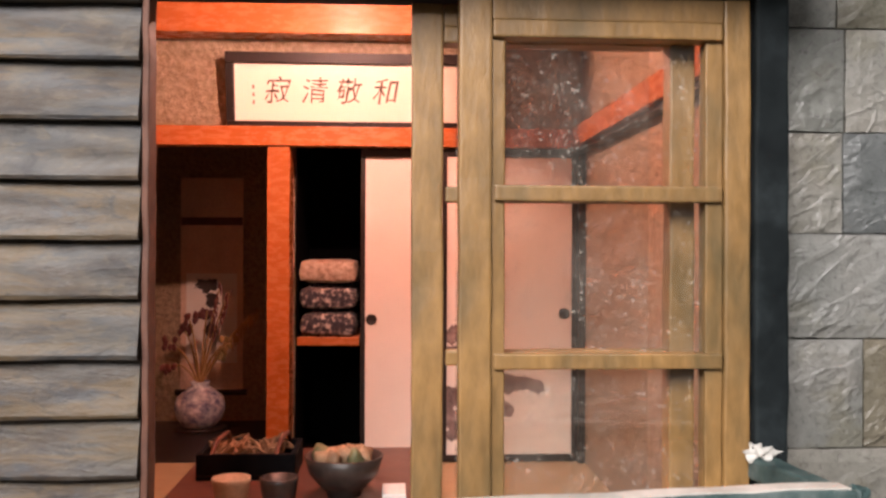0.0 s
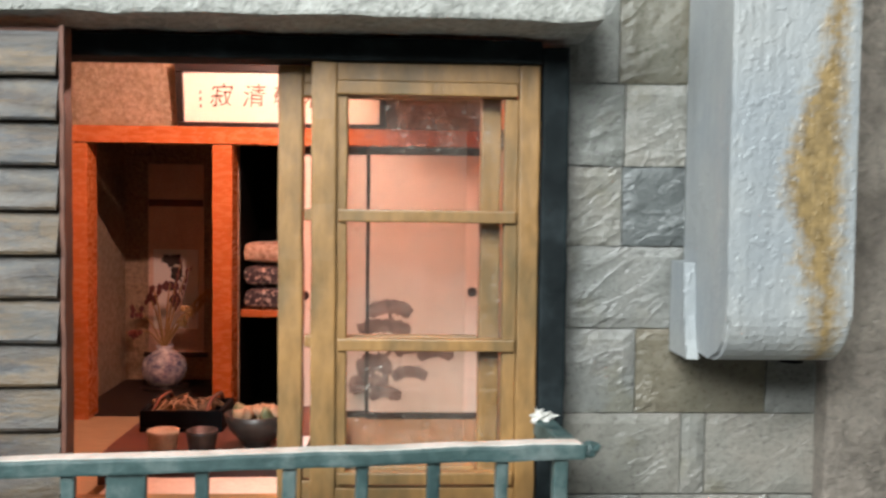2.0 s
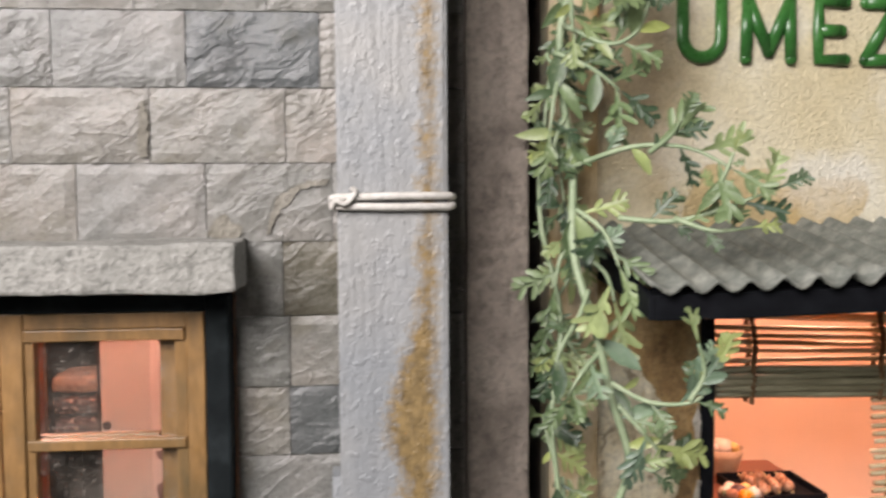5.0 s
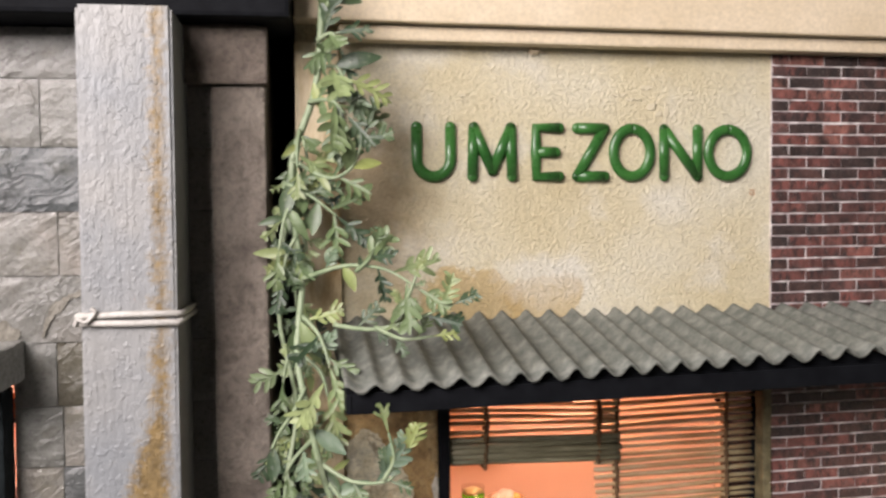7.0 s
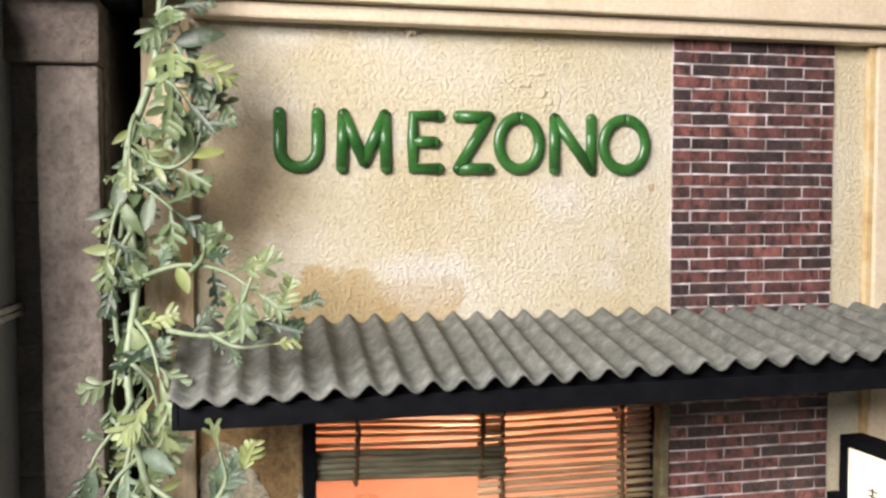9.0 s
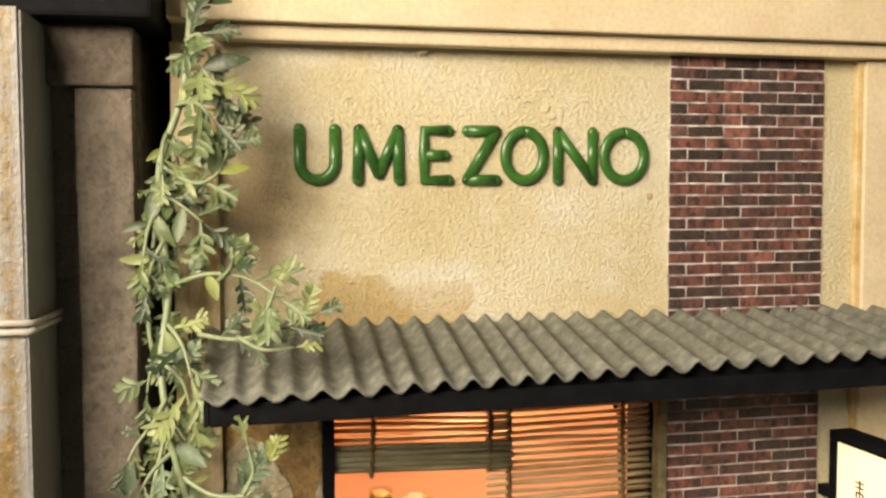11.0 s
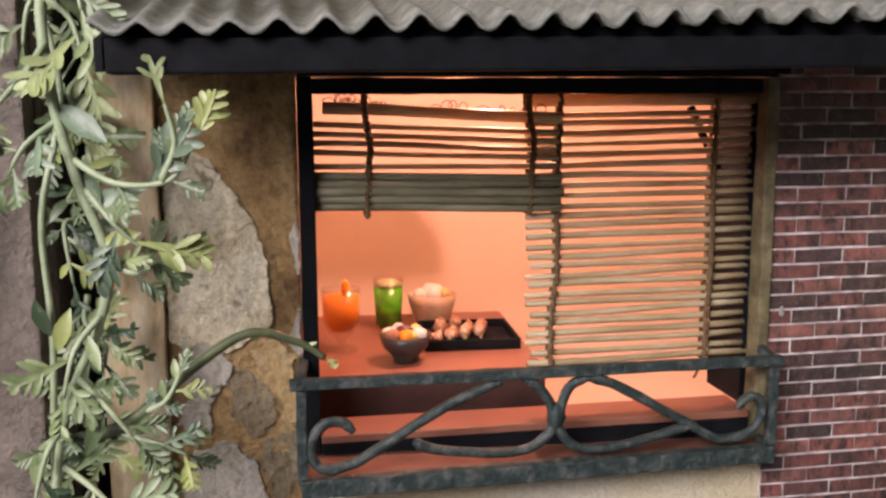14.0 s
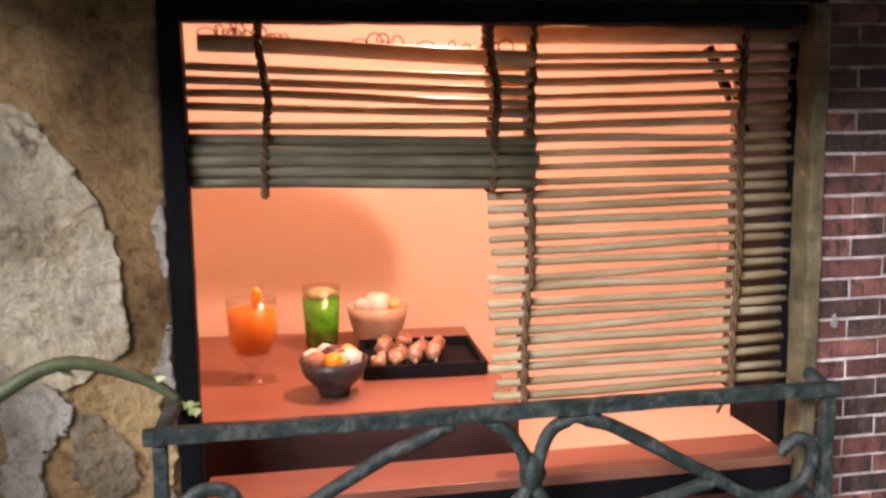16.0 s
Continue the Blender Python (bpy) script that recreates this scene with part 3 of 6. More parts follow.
def sash_window(y, label, beads=True, dx=0.0):
    m = Matrix.Translation((dx, 0, 0))
    w = thing("sliding_window", (0.6, y, 3.39), label, "window", "sliding sashes", m)
    y0, y1 = y - 0.03, y + 0.03
    part("stile", worn_box(0.255, 0.330, y0, y1, 3.392, 4.745, 0.006, 0.08, 0.003, 8), SASH, w, m=m)
    part("stile", worn_box(0.878, 0.940, y0, y1, 3.392, 4.745, 0.006, 0.08, 0.003, 8), SASH, w, m=m)
    if beads:
        part("bead", worn_box(0.331, 0.362, y0 + 0.012, y1, 3.46, 4.648, 0.004, 0.08, 0.002, 8), SASH, w, m=m)
        part("bead", worn_box(0.836, 0.877, y0 + 0.012, y1, 3.46, 4.648, 0.004, 0.08, 0.002, 8), SASH, w, m=m)
    part("top_rail", worn_box(0.331, 0.877, y0 + 0.004, y1, 4.690, 4.745, 0.004, 0.08, 0.002, 8), SASH, w, m=m)
    part("top_bead", worn_box(0.331, 0.872, y0 - 0.004, y1, 4.649, 4.689, 0.005, 0.08, 0.002, 8), SASH, w, m=m)
    part("bottom_rail", worn_box(0.331, 0.877, y0 + 0.004, y1, 3.392, 3.459, 0.004, 0.08, 0.002, 8), SASH, w, m=m)
    for z in (4.27, 3.88, 3.47):
        part("glazing_bar", worn_box(0.336, 0.872, y0 - 0.002, y1 - 0.02, z, z + 0.037, 0.005, 0.08, 0.002, 8), SASH, w, m=m)
    for z0, z1 in ((3.507, 3.88), (3.917, 4.27), (4.307, 4.649)):
        pane = part("pane", box(0.362, 0.836, y + 0.004, y + 0.008, z0, z1, 0), PANE, w, "dusty clear pane", m)
        pane.visible_shadow = False
    return w


front_sash = sash_window(2.0, "ochre wooden sliding window sash with three panes")
sash_window(2.075, "ochre wooden sliding window sash behind the front one", False, -0.108)

# clapboard shutter box
shutter = thing("shutter_box", (-0.95, 1.9, 3.0), "weathered grey clapboard shutter box beside the window", "shutter")
part("carcass", box(-1.5, -0.415, 1.815, 1.842, 3.0, 4.80, 0.004), RUSTEDGE, shutter)
part("end_board", box(-1.5, -1.46, 1.843, 2.09, 3.0, 4.80, 0.004), RUSTEDGE, shutter)
part("edge_strip", worn_box(-0.414, -0.400, 1.785, 1.845, 3.0, 4.80, 0.003, 0.06, 0.003, 14), RUSTEDGE, shutter, "red-brown edge strip")
for i in range(15):
    z = 3.069 + 0.1222 * i
    if z + 0.13 > 4.86:
        break
    bm = bmesh.new()
    rows = []
    n = 14
    for j in range(n + 1):
        x = -1.5 + 1.082 * j / n
        wob = 0.004 * noise.noise(Vector((x * 5, i * 3.1, 0)))
        top = min(z + 0.128, 4.80)
        rows.append([bm.verts.new(c) for c in ((x, 1.772 + wob, z + 0.006 + wob), (x, 1.768 + wob, z + 0.014), (x, 1.797, top), (x, 1.812, top), (x, 1.812, z + 0.006 + wob))])
    for a, b in zip(rows, rows[1:]):
        for q in range(5):
            bm.faces.new((a[q], a[(q + 1) % 5], b[(q + 1) % 5], b[q]))
    bm.faces.new(rows[0])
    bm.faces.new(rows[-1])
    part("clapboard", bm, SIDING, shutter)

# balcony rail of the stone house, set a little askew
ASKEW = Matrix.Translation((1.0, 1.68, 0)) @ Matrix.Rotation(math.atan(0.12), 4, "Z")
rail = thing("balcony_rail", (0, 0, 3.0), "verdigris green painted balcony rail with worn pale top", "railing", m=ASKEW)
bm = worn_box(-2.2, 0.03, -0.03, 0.03, 3.638, 3.680, 0.008, 0.07, 0.005, 9)
part("handrail", bm, RAIL, rail, m=ASKEW)
part("handrail_dust", worn_box(-2.19, 0.02, -0.024, 0.024, 3.677, 3.683, 0.002, 0.07, 0.004, 9), simple("dusty_top", (0.36, 0.34, 0.30), (0.52, 0.49, 0.45), 9, 0.85, 0.004), rail, "pale worn top of the rail", ASKEW)
part("side_rail", worn_box(-0.028, 0.03, 0.031, 0.36, 3.622, 3.676, 0.008, 0.06, 0.006, 9), RAIL, rail, m=ASKEW)
bm = ruffle(blob((0.045, 0.01, 3.655), (0.035, 0.022, 0.018), 3, 0.5, 4, 3), 0.008, 40)
part("knuckle", bm, RAIL, rail, m=ASKEW)
bm = ruffle(blob((0.0, 0.30, 3.68), (0.042, 0.045, 0.026), 5, 0.6, 5, 3), 0.010, 40)
part("knuckle", bm, TIE, rail, "pale crumbling end lump", ASKEW)
for x, w in ((-0.035, 0.035), (-0.20, 0.03), (-0.385, 0.03), (-0.575, 0.03), (-0.765, 0.032), (-0.985, 0.03), (-1.17, 0.082), (-1.31, 0.03), (-1.53, 0.03), (-1.75, 0.03), (-1.96, 0.03), (-2.17, 0.03)):
    part("baluster", worn_box(x - w / 2 * 1.15, x + w / 2 * 1.15, -0.016, 0.016, 2.96, 3.637, 0.006, 0.08, 0.004, 9), RAIL, rail, m=ASKEW)
part("bottom_rail", worn_box(-2.2, 0.03, -0.03, 0.03, 2.90, 2.958, 0.008, 0.1, 0.006, 9), RAIL, rail, m=ASKEW)
structure("balcony_slab", box(-2.0, 1.06, 1.20, 2.09, 2.78, 2.90, 0.01), CONCRETE, "plain concrete slab under the balcony rail", "balcony")

# ---------------------------------------------------------------- duct on the stone wall
duct = thing("wall_duct", (1.585, 1.85, 3.88), "square galvanised wall duct with a long rust run", "duct")
prof = [(1.66, 6.30), (1.66, 4.03)]
prof += [(1.80 - 0.14 * math.cos(a), 4.03 - 0.14 * math.sin(a)) for a in [math.pi / 2 * i / 8 for i in range(1, 9)]]
prof += [(2.06, 3.89), (2.06, 6.30)]
bm = bmesh.new()
sides = [[bm.verts.new((x, y, z)) for y, z in prof] for x in (1.412, 1.762)]
for q in range(len(prof)):
    r = (q + 1) % len(prof)
    bm.faces.new((sides[0][q], sides[0][r], sides[1][r], sides[1][q]))
bm.faces.new(sides[0])
bm.faces.new(sides[1][::-1])
bmesh.ops.bevel(bm, geom=[e for e in bm.edges if abs(e.verts[0].co.x - e.verts[1].co.x) < 1e-6], offset=0.012, segments=3, affect="EDGES")
part("pipe", bm, DUCT, duct)
prof2 = [(2.06, 4.16), (1.93, 4.16), (1.915, 4.0), (1.90, 3.93), (1.88, 3.875), (2.06, 3.875)]
bm = bmesh.new()
f = bm.faces.new([bm.verts.new((1.376, y, z)) for y, z in prof2])
r = bmesh.ops.extrude_face_region(bm, geom=[f])
for v in r["geom"]:
    if isinstance(v, bmesh.types.BMVert):
        v.co.x = 1.411
part("side_flange", bm, DUCT, duct)
part("drain_stub", tube([(1.70, 1.90, 3.93), (1.70, 1.90, 3.865)], 0.035, 10), BLACK, duct, "dark drain stub")
for z, dz in ((5.135, 0.004), (5.108, -0.004)):
    loop = [(1.395, 2.05, z), (1.397, 1.66, z - dz), (1.405, 1.643, z), (1.58, 1.640, z + dz), (1.765, 1.643, z + dz), (1.778, 1.66, z), (1.778, 2.05, z)]
    part("tie_cord", tube(loop, 0.0125, 8), TIE, duct, "white cord tied round the duct", smooth=True)
part("knot", tube(spline([(1.395, 1.635, 5.10), (1.41, 1.62, 5.125), (1.44, 1.618, 5.115), (1.47, 1.625, 5.15), (1.455, 1.625, 5.165)]), 0.009, 6), TIE, duct, smooth=True)

# ---------------------------------------------------------------- guest room behind the window
structure("guest_room_floor", box(-1.5, 1.02, 2.2, 4.14, 3.10, 3.17, 0), TATAMI, "straw tatami floor of the guest room", "floor")
structure("guest_room_ceiling", box(-1.5, 1.08, 2.2, 5.4, 5.36, 5.42, 0), LACQUER, "wooden ceiling of the guest room", "ceiling")
structure("guest_room_wall_right", box(1.0, 1.08, 2.2, 4.14, 3.10, 5.36, 0), SANDSIDE, "sand-finished side wall of the guest room", "wall")
structure("guest_room_wall_left", box(-1.36, -1.28, 2.2, 5.4, 3.10, 5.36, 0), SANDWALL, "sand-finished side wall of the guest room", "wall")
structure("guest_room_wall_back", box(-1.28, 1.0, 4.15, 4.22, 4.725, 5.36, 0), SANDWALL, "sand-finished wall above the closet", "wall")
structure("closet_wall_right", box(-0.05, 1.08, 4.22, 4.30, 3.10, 4.725, 0), DARKWOOD, "dark backing behind the sliding doors", "wall")
structure("closet_wall_back", box(-0.40, -0.02, 4.86, 4.92, 3.10, 4.725, 0), CLOSETSHADE, "back of the open closet, coloured black as deep shade", "wall")
structure("closet_wall_side", box(-0.05, -0.02, 4.30, 4.86, 3.10, 4.725, 0), CLOSETSHADE, "side of the open closet, coloured black as deep shade", "wall")
structure("alcove_wall_back", box(-1.28, -0.40, 5.24, 5.30, 3.10, 4.80, 0), ALCOVE, "sand wall of the alcove, darkened in colour for its shade", "wall")
structure("alcove_wall_side", box(-0.42, -0.36, 4.27, 5.24, 3.10, 4.80, 0), ALCOVE, "side wall of the alcove, darkened in colour for its shade", "wall")
structure("closet_wall_left", box(-0.358, -0.352, 4.23, 4.85, 3.145, 4.80, 0), CLOSETSHADE, "left side of the open closet, coloured black as deep shade", "wall")
structure("alcove_ceiling", box(-1.28, -0.02, 4.23, 5.30, 4.81, 4.86, 0), DARKWOOD, "dark ceiling of the alcove and closet", "ceiling")
structure("alcove_floor", box(-1.28, -0.42, 4.12, 5.24, 3.06, 3.16, 0.004), DARKWOOD, "black lacquered alcove floor", "floor")
structure("closet_floor", box(-0.42, -0.05, 4.12, 4.86, 3.06, 3.14, 0.004), CLOSETSHADE, "floor of the open closet, coloured black as deep shade", "floor")
structure("alcove_post", box(-0.472, -0.368, 4.06, 4.22, 3.17, 4.63, 0.006), LACQUER, "orange pine alcove post", "post")
structure("corner_post", box(-1.275, -1.12, 4.06, 4.22, 3.17, 4.63, 0.006), LACQUER, "orange pine corner post", "post")
structure("picture_rail", box(-1.275, 0.995, 4.05, 4.148, 4.633, 4.722, 0.005), LACQUER, "orange pine beam over the openings", "beam")
structure("ceiling_beam", box(-1.275, 0.995, 4.0, 4.148, 5.135, 5.34, 0.006), LACQUER, "orange pine beam under the ceiling", "beam")
structure("side_picture_rail", box(0.93, 0.998, 2.25, 4.045, 4.633, 4.722, 0.005), LACQUER, "orange pine beam along the side wall", "beam")
# dark strip modelled in place of the shade line below the beam
structure("side_rail_shadow_strip", box(0.95, 0.998, 2.25, 4.045, 4.612, 4.631, 0.002), DARKWOOD, "dark strip put in as the shade under the side beam", "trim")
structure("corner_strip", box(0.965, 0.998, 4.05, 4.148, 3.17, 4.63, 0.003), DARKWOOD, "dark strip in the room corner", "trim")


def sliding_door(x0, x1, y, knob_x, knob_z, paint):
    d = thing("sliding_door", ((x0 + x1) / 2, y, 3.17), "white papered sliding door with a dark lacquer frame", "door", "closet sliding doors")
    part("paper_panel", box(x0 + 0.02, x1 - 0.02, y - 0.008, y + 0.012, 3.205, 4.592, 0.002), PAPER, d)
    for a, b in ((x0, x0 + 0.02), (x1 - 0.02, x1)):
        part("stile", box(a, b, y - 0.014, y + 0.014, 3.175, 4.63, 0.002), DARKWOOD, d)
    part("top_rail", box(x0 + 0.02, x1 - 0.02, y - 0.014, y + 0.014, 4.593, 4.63, 0.002), DARKWOOD, d)
    part("bottom_rail", box(x0 + 0.02, x1 - 0.02, y - 0.014, y + 0.014, 3.175, 3.204, 0.002), DARKWOOD, d)
    bm = lathe([(0.026, 0), (0.026, 0.006), (0.020, 0.010), (0.016, 0.006)], (0, 0, 0), 20)
    bm.transform(Matrix.Translation((knob_x, y - 0.006, knob_z)) @ Matrix.Rotation(math.pi / 2, 4, "X"))
    part("finger_pull", bm, DARKWOOD, d, "round black finger pull", smooth=True)
    if paint:
        trunk = tube([(p[0], y - 0.009, p[1]) for p in spline([(x0 + 0.05, 3.28, 0), (x0 + 0.12, 3.38, 0), (x0 + 0.08, 3.47, 0), (x0 + 0.16, 3.58, 0), (x0 + 0.13, 3.74, 0)], 4)], 0.010, 5)
        trunk.transform(Matrix.Translation((0, y - 0.009, 0)) @ Matrix.Diagonal((1, 0.12, 1, 1)) @ Matrix.Translation((0, -(y - 0.009), 0)))
        part("painted_trunk", trunk, GREYINK, d, "ink-painted pine trunk")
        for px, pz, sx, sz in ((0.13, 3.76, 0.11, 0.05), (0.10, 3.66, 0.13, 0.045), (0.27, 3.54, 0.10, 0.035), (0.38, 3.52, 0.09, 0.04), (0.24, 3.41, 0.09, 0.04), (0.05, 3.45, 0.09, 0.06), (0.02, 3.35, 0.10, 0.06), (0.11, 3.30, 0.08, 0.04)):
            bm = bmesh.new()
            for q in range(7):
                w = -1 + q / 3
                blob((x0 + px + 0.78 * sx * w, y - 0.0105 + 0.0001 * q, pz + 0.45 * sz * (1 - w * w)), (0.32 * sx, 0.0014, 0.80 * sz), px * 31 + q, 0.5, 5, 2, bm)
            part("painted_foliage", bm, GREYINK, d, "ink-washed pine foliage")
    return d


sliding_door(-0.045, 0.36, 4.145, 0.004, 3.832, False)
sliding_door(0.335, 0.962, 4.105, 0.907, 3.862, True)

# unseen shield by the bulb, added to shade the back wall's right end
lamp = thing("shadow_shield", (-0.03, 3.2, 5.1), "unseen wooden shield added by the bulb to shade the back wall", "lamp")
part("shield", sheet([(-0.066, 5.137), (-0.058, 5.134), (-0.024, 5.118), (0.008, 5.104), (0.008, 5.358), (-0.066, 5.358)], 3.198, 3.204), LACQUER, lamp)

# closet shelf and cushions
part("closet_shelf", box(-0.36, -0.055, 4.24, 4.85, 3.70, 3.74, 0.004), LACQUER, None, "orange pine shelf inside the open closet", category="shelf")
CUSHION = simple("patterned_cotton", (0.02, 0.02, 0.03), (0.05, 0.045, 0.055), 34, 0.9, 0.002, 90, (0.66, 0.60, 0.55), grain=0.1)
CUSHION2 = simple("fawn_cotton", (0.24, 0.17, 0.12), (0.46, 0.36, 0.27), 38, 0.9, 0.002, 90, (0.62, 0.52, 0.42))
for z, mat, lab in ((3.805, CUSHION, "dark patterned floor cushion folded on the shelf"), (3.93, CUSHION, "dark patterned floor cushion folded on the shelf"), (4.06, CUSHION2, "fawn floor cushion on top of the pile")):
    bm = box(-0.345, -0.065, 4.25, 4.62, z - 0.062, z + 0.048, 0.045)
    bmesh.ops.subdivide_edges(bm, edges=bm.edges[:], cuts=2, use_grid_fill=True)
    ruffle(bm, 0.012, 9)
    part("floor_cushion", bm, mat, None, lab, smooth=True, category="cushion", group="cushions on the closet shelf")

# framed calligraphy
fr = thing("framed_calligraphy", (-0.1, 4.05, 4.70), "white calligraphy panel in a dark wooden frame", "picture")
TILT_F = Matrix.Translation((0, 4.12, 4.72)) @ Matrix.Rotation(math.radians(10), 4, "X") @ Matrix.Translation((0, -4.12, -4.72))
part("sheet", box(-0.622, 0.40, 4.105, 4.112, 4.755, 5.015, 0.001), simple("bright_paper", (0.76, 0.72, 0.62), (0.80, 0.76, 0.66), 3, 0.8, 0.0002, grain=0.05), fr, m=TILT_F)
part("frame_top", box(-0.66, 0.438, 4.085, 4.118, 5.016, 5.066, 0.003), DARKWOOD, fr, m=TILT_F)
part("frame_bottom", box(-0.66, 0.438, 4.085, 4.118, 4.712, 4.754, 0.003), DARKWOOD, fr, m=TILT_F)
part("frame_side", box(-0.66, -0.623, 4.085, 4.118, 4.755, 5.015, 0.003), DARKWOOD, fr, m=TILT_F)
part("frame_side", box(0.401, 0.438, 4.085, 4.118, 4.755, 5.015, 0.003), DARKWOOD, fr, m=TILT_F)


BRUSH = simple("faded_brown_ink", (0.07, 0.05, 0.04), (0.19, 0.13, 0.095), 22, 0.8, 0.0002)


def written(body, x, y, z, size, material, parent, m):
    cu = bpy.data.curves.new("writing", "FONT")
    cu.body, cu.size, cu.align_x, cu.align_y = body, size, "CENTER", "CENTER"
    ob = bpy.data.objects.new("writing", cu)
    me = bpy.data.meshes.new_from_object(ob)
    bm = bmesh.new()
    bm.from_mesh(me)
    bpy.data.objects.remove(ob)
    bpy.data.meshes.remove(me)
    if not bm.verts:
        bm.free()
        return None
    for v in bm.verts:  # a quick, leaning hand
        v.co.x += 0.16 * v.co.y + 0.008 * noise.noise(v.co * 30)
        v.co.y += 0.010 * noise.noise(v.co * 26 + Vector((5, 2, 0)))
    bm.transform(Matrix.Translation((x, y, z)) @ Matrix.Rotation(math.pi / 2, 4, "X"))
    return part("character", bm, material, parent, "brushed ink character", m)


for ch, x in (("\u5bc2", -0.425), ("\u6e05", -0.255), ("\u656c", -0.10), ("\u548c", 0.07)):
    written(ch, x, 4.102, 4.885, 0.125, BRUSH, fr, TILT_F)
for i in range(3):
    part("small_mark", box(-0.54, -0.532, 4.100, 4.1045, 4.90 - 0.035 * i, 4.918 - 0.035 * i, 0), BRUSH, fr, m=TILT_F)

# hanging scroll
sc = thing("hanging_scroll", (-0.95, 5.22, 3.3), "brown silk hanging scroll with a pale calligraphy panel", "scroll")
part("mount", box(-1.125, -0.765, 5.218, 5.230, 3.33, 4.575, 0.002), SILK, sc)
part("picture_field", box(-1.09, -0.80, 5.210, 5.217, 3.50, 4.02, 0.001), PAPER, sc, "pale paper field")
part("border_band", box(-1.12, -0.77, 5.211, 5.217, 4.30, 4.345, 0.001), RUSTEDGE, sc)
part("roller", tube([(-1.15, 5.21, 3.33), (-0.74, 5.21, 3.33)], 0.018, 10), DARKWOOD, sc)
for i, (x, z, a, b) in enumerate(((-0.97, 3.95, 0.05, 0.03), (-0.94, 3.86, 0.03, 0.04), (-0.98, 3.78, 0.045, 0.025), (-0.95, 3.69, 0.03, 0.035))):
    part("brush_mark", blob((x, 5.2085, z), (a, 0.0015, b), i, 1.2, 7, 3), INK, sc)

# vase with dried flowers
vs = thing("flower_vase", (-0.965, 5.0, 3.06), "round blue and white vase with dried flowers and grasses", "vase")
PORCELAIN = simple("blue_white_porcelain", (0.04, 0.05, 0.16), (0.46, 0.45, 0.50), 15, 0.25, 0.0005, 60, (0.84, 0.83, 0.82), grain=0.1)
part("body", lathe([(0.06, 0.10), (0.085, 0.11), (0.125, 0.16), (0.14, 0.22), (0.125, 0.28), (0.07, 0.325), (0.045, 0.34), (0.055, 0.365), (0.045, 0.365), (0.03, 0.34)], (-0.965, 5.0, 3.06)), PORCELAIN, vs, smooth=True)
part("stand", lathe([(0.13, 0.10), (0.15, 0.105), (0.15, 0.12), (0.05, 0.125)], (-0.965, 5.0, 3.055)), DARKWOOD, vs, "dark round vase stand", smooth=True)
STRAW = simple("dried_straw", (0.34, 0.20, 0.08), (0.46, 0.30, 0.13), 9, 0.8, 0.002)
PETAL = simple("dark_petals", (0.10, 0.03, 0.035), (0.20, 0.06, 0.05), 12, 0.7, 0.002)
YELLOW = simple("straw_petals", (0.42, 0.30, 0.12), (0.55, 0.42, 0.2), 12, 0.7, 0.002)
rng = random.Random(4)
for i, (dx, dz) in enumerate(((-0.15, 0.22), (-0.09, 0.30), (-0.16, 0.10), (-0.04, 0.36), (0.05, 0.40), (0.13, 0.55), (0.17, 0.50), (0.33, 0.40), (0.28, 0.36), (0.10, 0.16), (0.04, 0.20), (0.15, 0.22))):
    a, c = Vector((-0.965, 5.0, 3.40)), Vector((-0.965 + dx, 4.98 + rng.uniform(-0.08, 0.06), 3.42 + dz))
    mid = a.lerp(c, 0.5) + Vector((0, 0, 0.05))
    part("flower_stalk", tube(spline([a, mid, c], 5), 0.007, 5, taper=0.6), STRAW, vs)
    if i < 5 or i in (9, 11):
        bm = bmesh.new()
        for j in range(7):
            blob(c + Vector((rng.uniform(-0.035, 0.035), rng.uniform(-0.02, 0.02), rng.uniform(-0.03, 0.03))), (0.016, 0.012, 0.022), j + i, 0.7, 4, 1, bm)
        part("flower_head", bm, YELLOW if i in (9, 11) else PETAL, vs)
    elif i < 9:
        bm = bmesh.new()
        for j in range(18):
            p = a.lerp(c, 0.5 + 0.5 * j / 17)
            blob(p + Vector((rng.uniform(-0.012, 0.012), 0, 0)), (0.006, 0.006, 0.024), j, 0.4, 3, 1, bm)
        part("grass_plume", bm, PETAL if i in (5, 6) else STRAW, vs)


DARKRED = simple("dark_red_wood", (0.035, 0.014, 0.011), (0.06, 0.024, 0.018), 6, 0.5, 0.001)


def low_table(name, x0, x1, y0, y1, z, foot, label, mat, deep=0.11):
    t = thing(name, ((x0 + x1) / 2, (y0 + y1) / 2, foot), label, "table")
    part("tabletop", box(x0, x1, y0, y1, z - 0.016, z, 0.005), mat, t)
    part("apron", box(x0 + 0.008, x1 - 0.008, y0 + 0.008, y1 - 0.008, z - deep, z - 0.0165, 0.004), DARKRED, t)
    for x in (x0 + 0.05, x1 - 0.11):
        for y in (y0 + 0.05, y1 - 0.11):
            part("leg", box(x, x + 0.06, y, y + 0.06, foot, z - deep - 0.001, 0.004), mat, t)
    return t


low_table("low_table", -0.66, 0.26, 2.78, 3.72, 3.325, 3.17, "dark red-brown low dining table", simple("dark_table", (0.10, 0.045, 0.035), (0.15, 0.065, 0.045), 4, 0.4, 0.001, stretch=(0.3, 1, 1)))
CERAMIC = simple("brown_glaze", (0.025, 0.020, 0.018), (0.055, 0.045, 0.04), 12, 0.4, 0.002)
CUPGLAZE = simple("sand_glaze", (0.46, 0.34, 0.22), (0.55, 0.42, 0.29), 12, 0.5, 0.002)
FOODTAN = simple("noodles", (0.20, 0.12, 0.065), (0.42, 0.29, 0.17), 20, 0.6, 0.003, island=0.3)
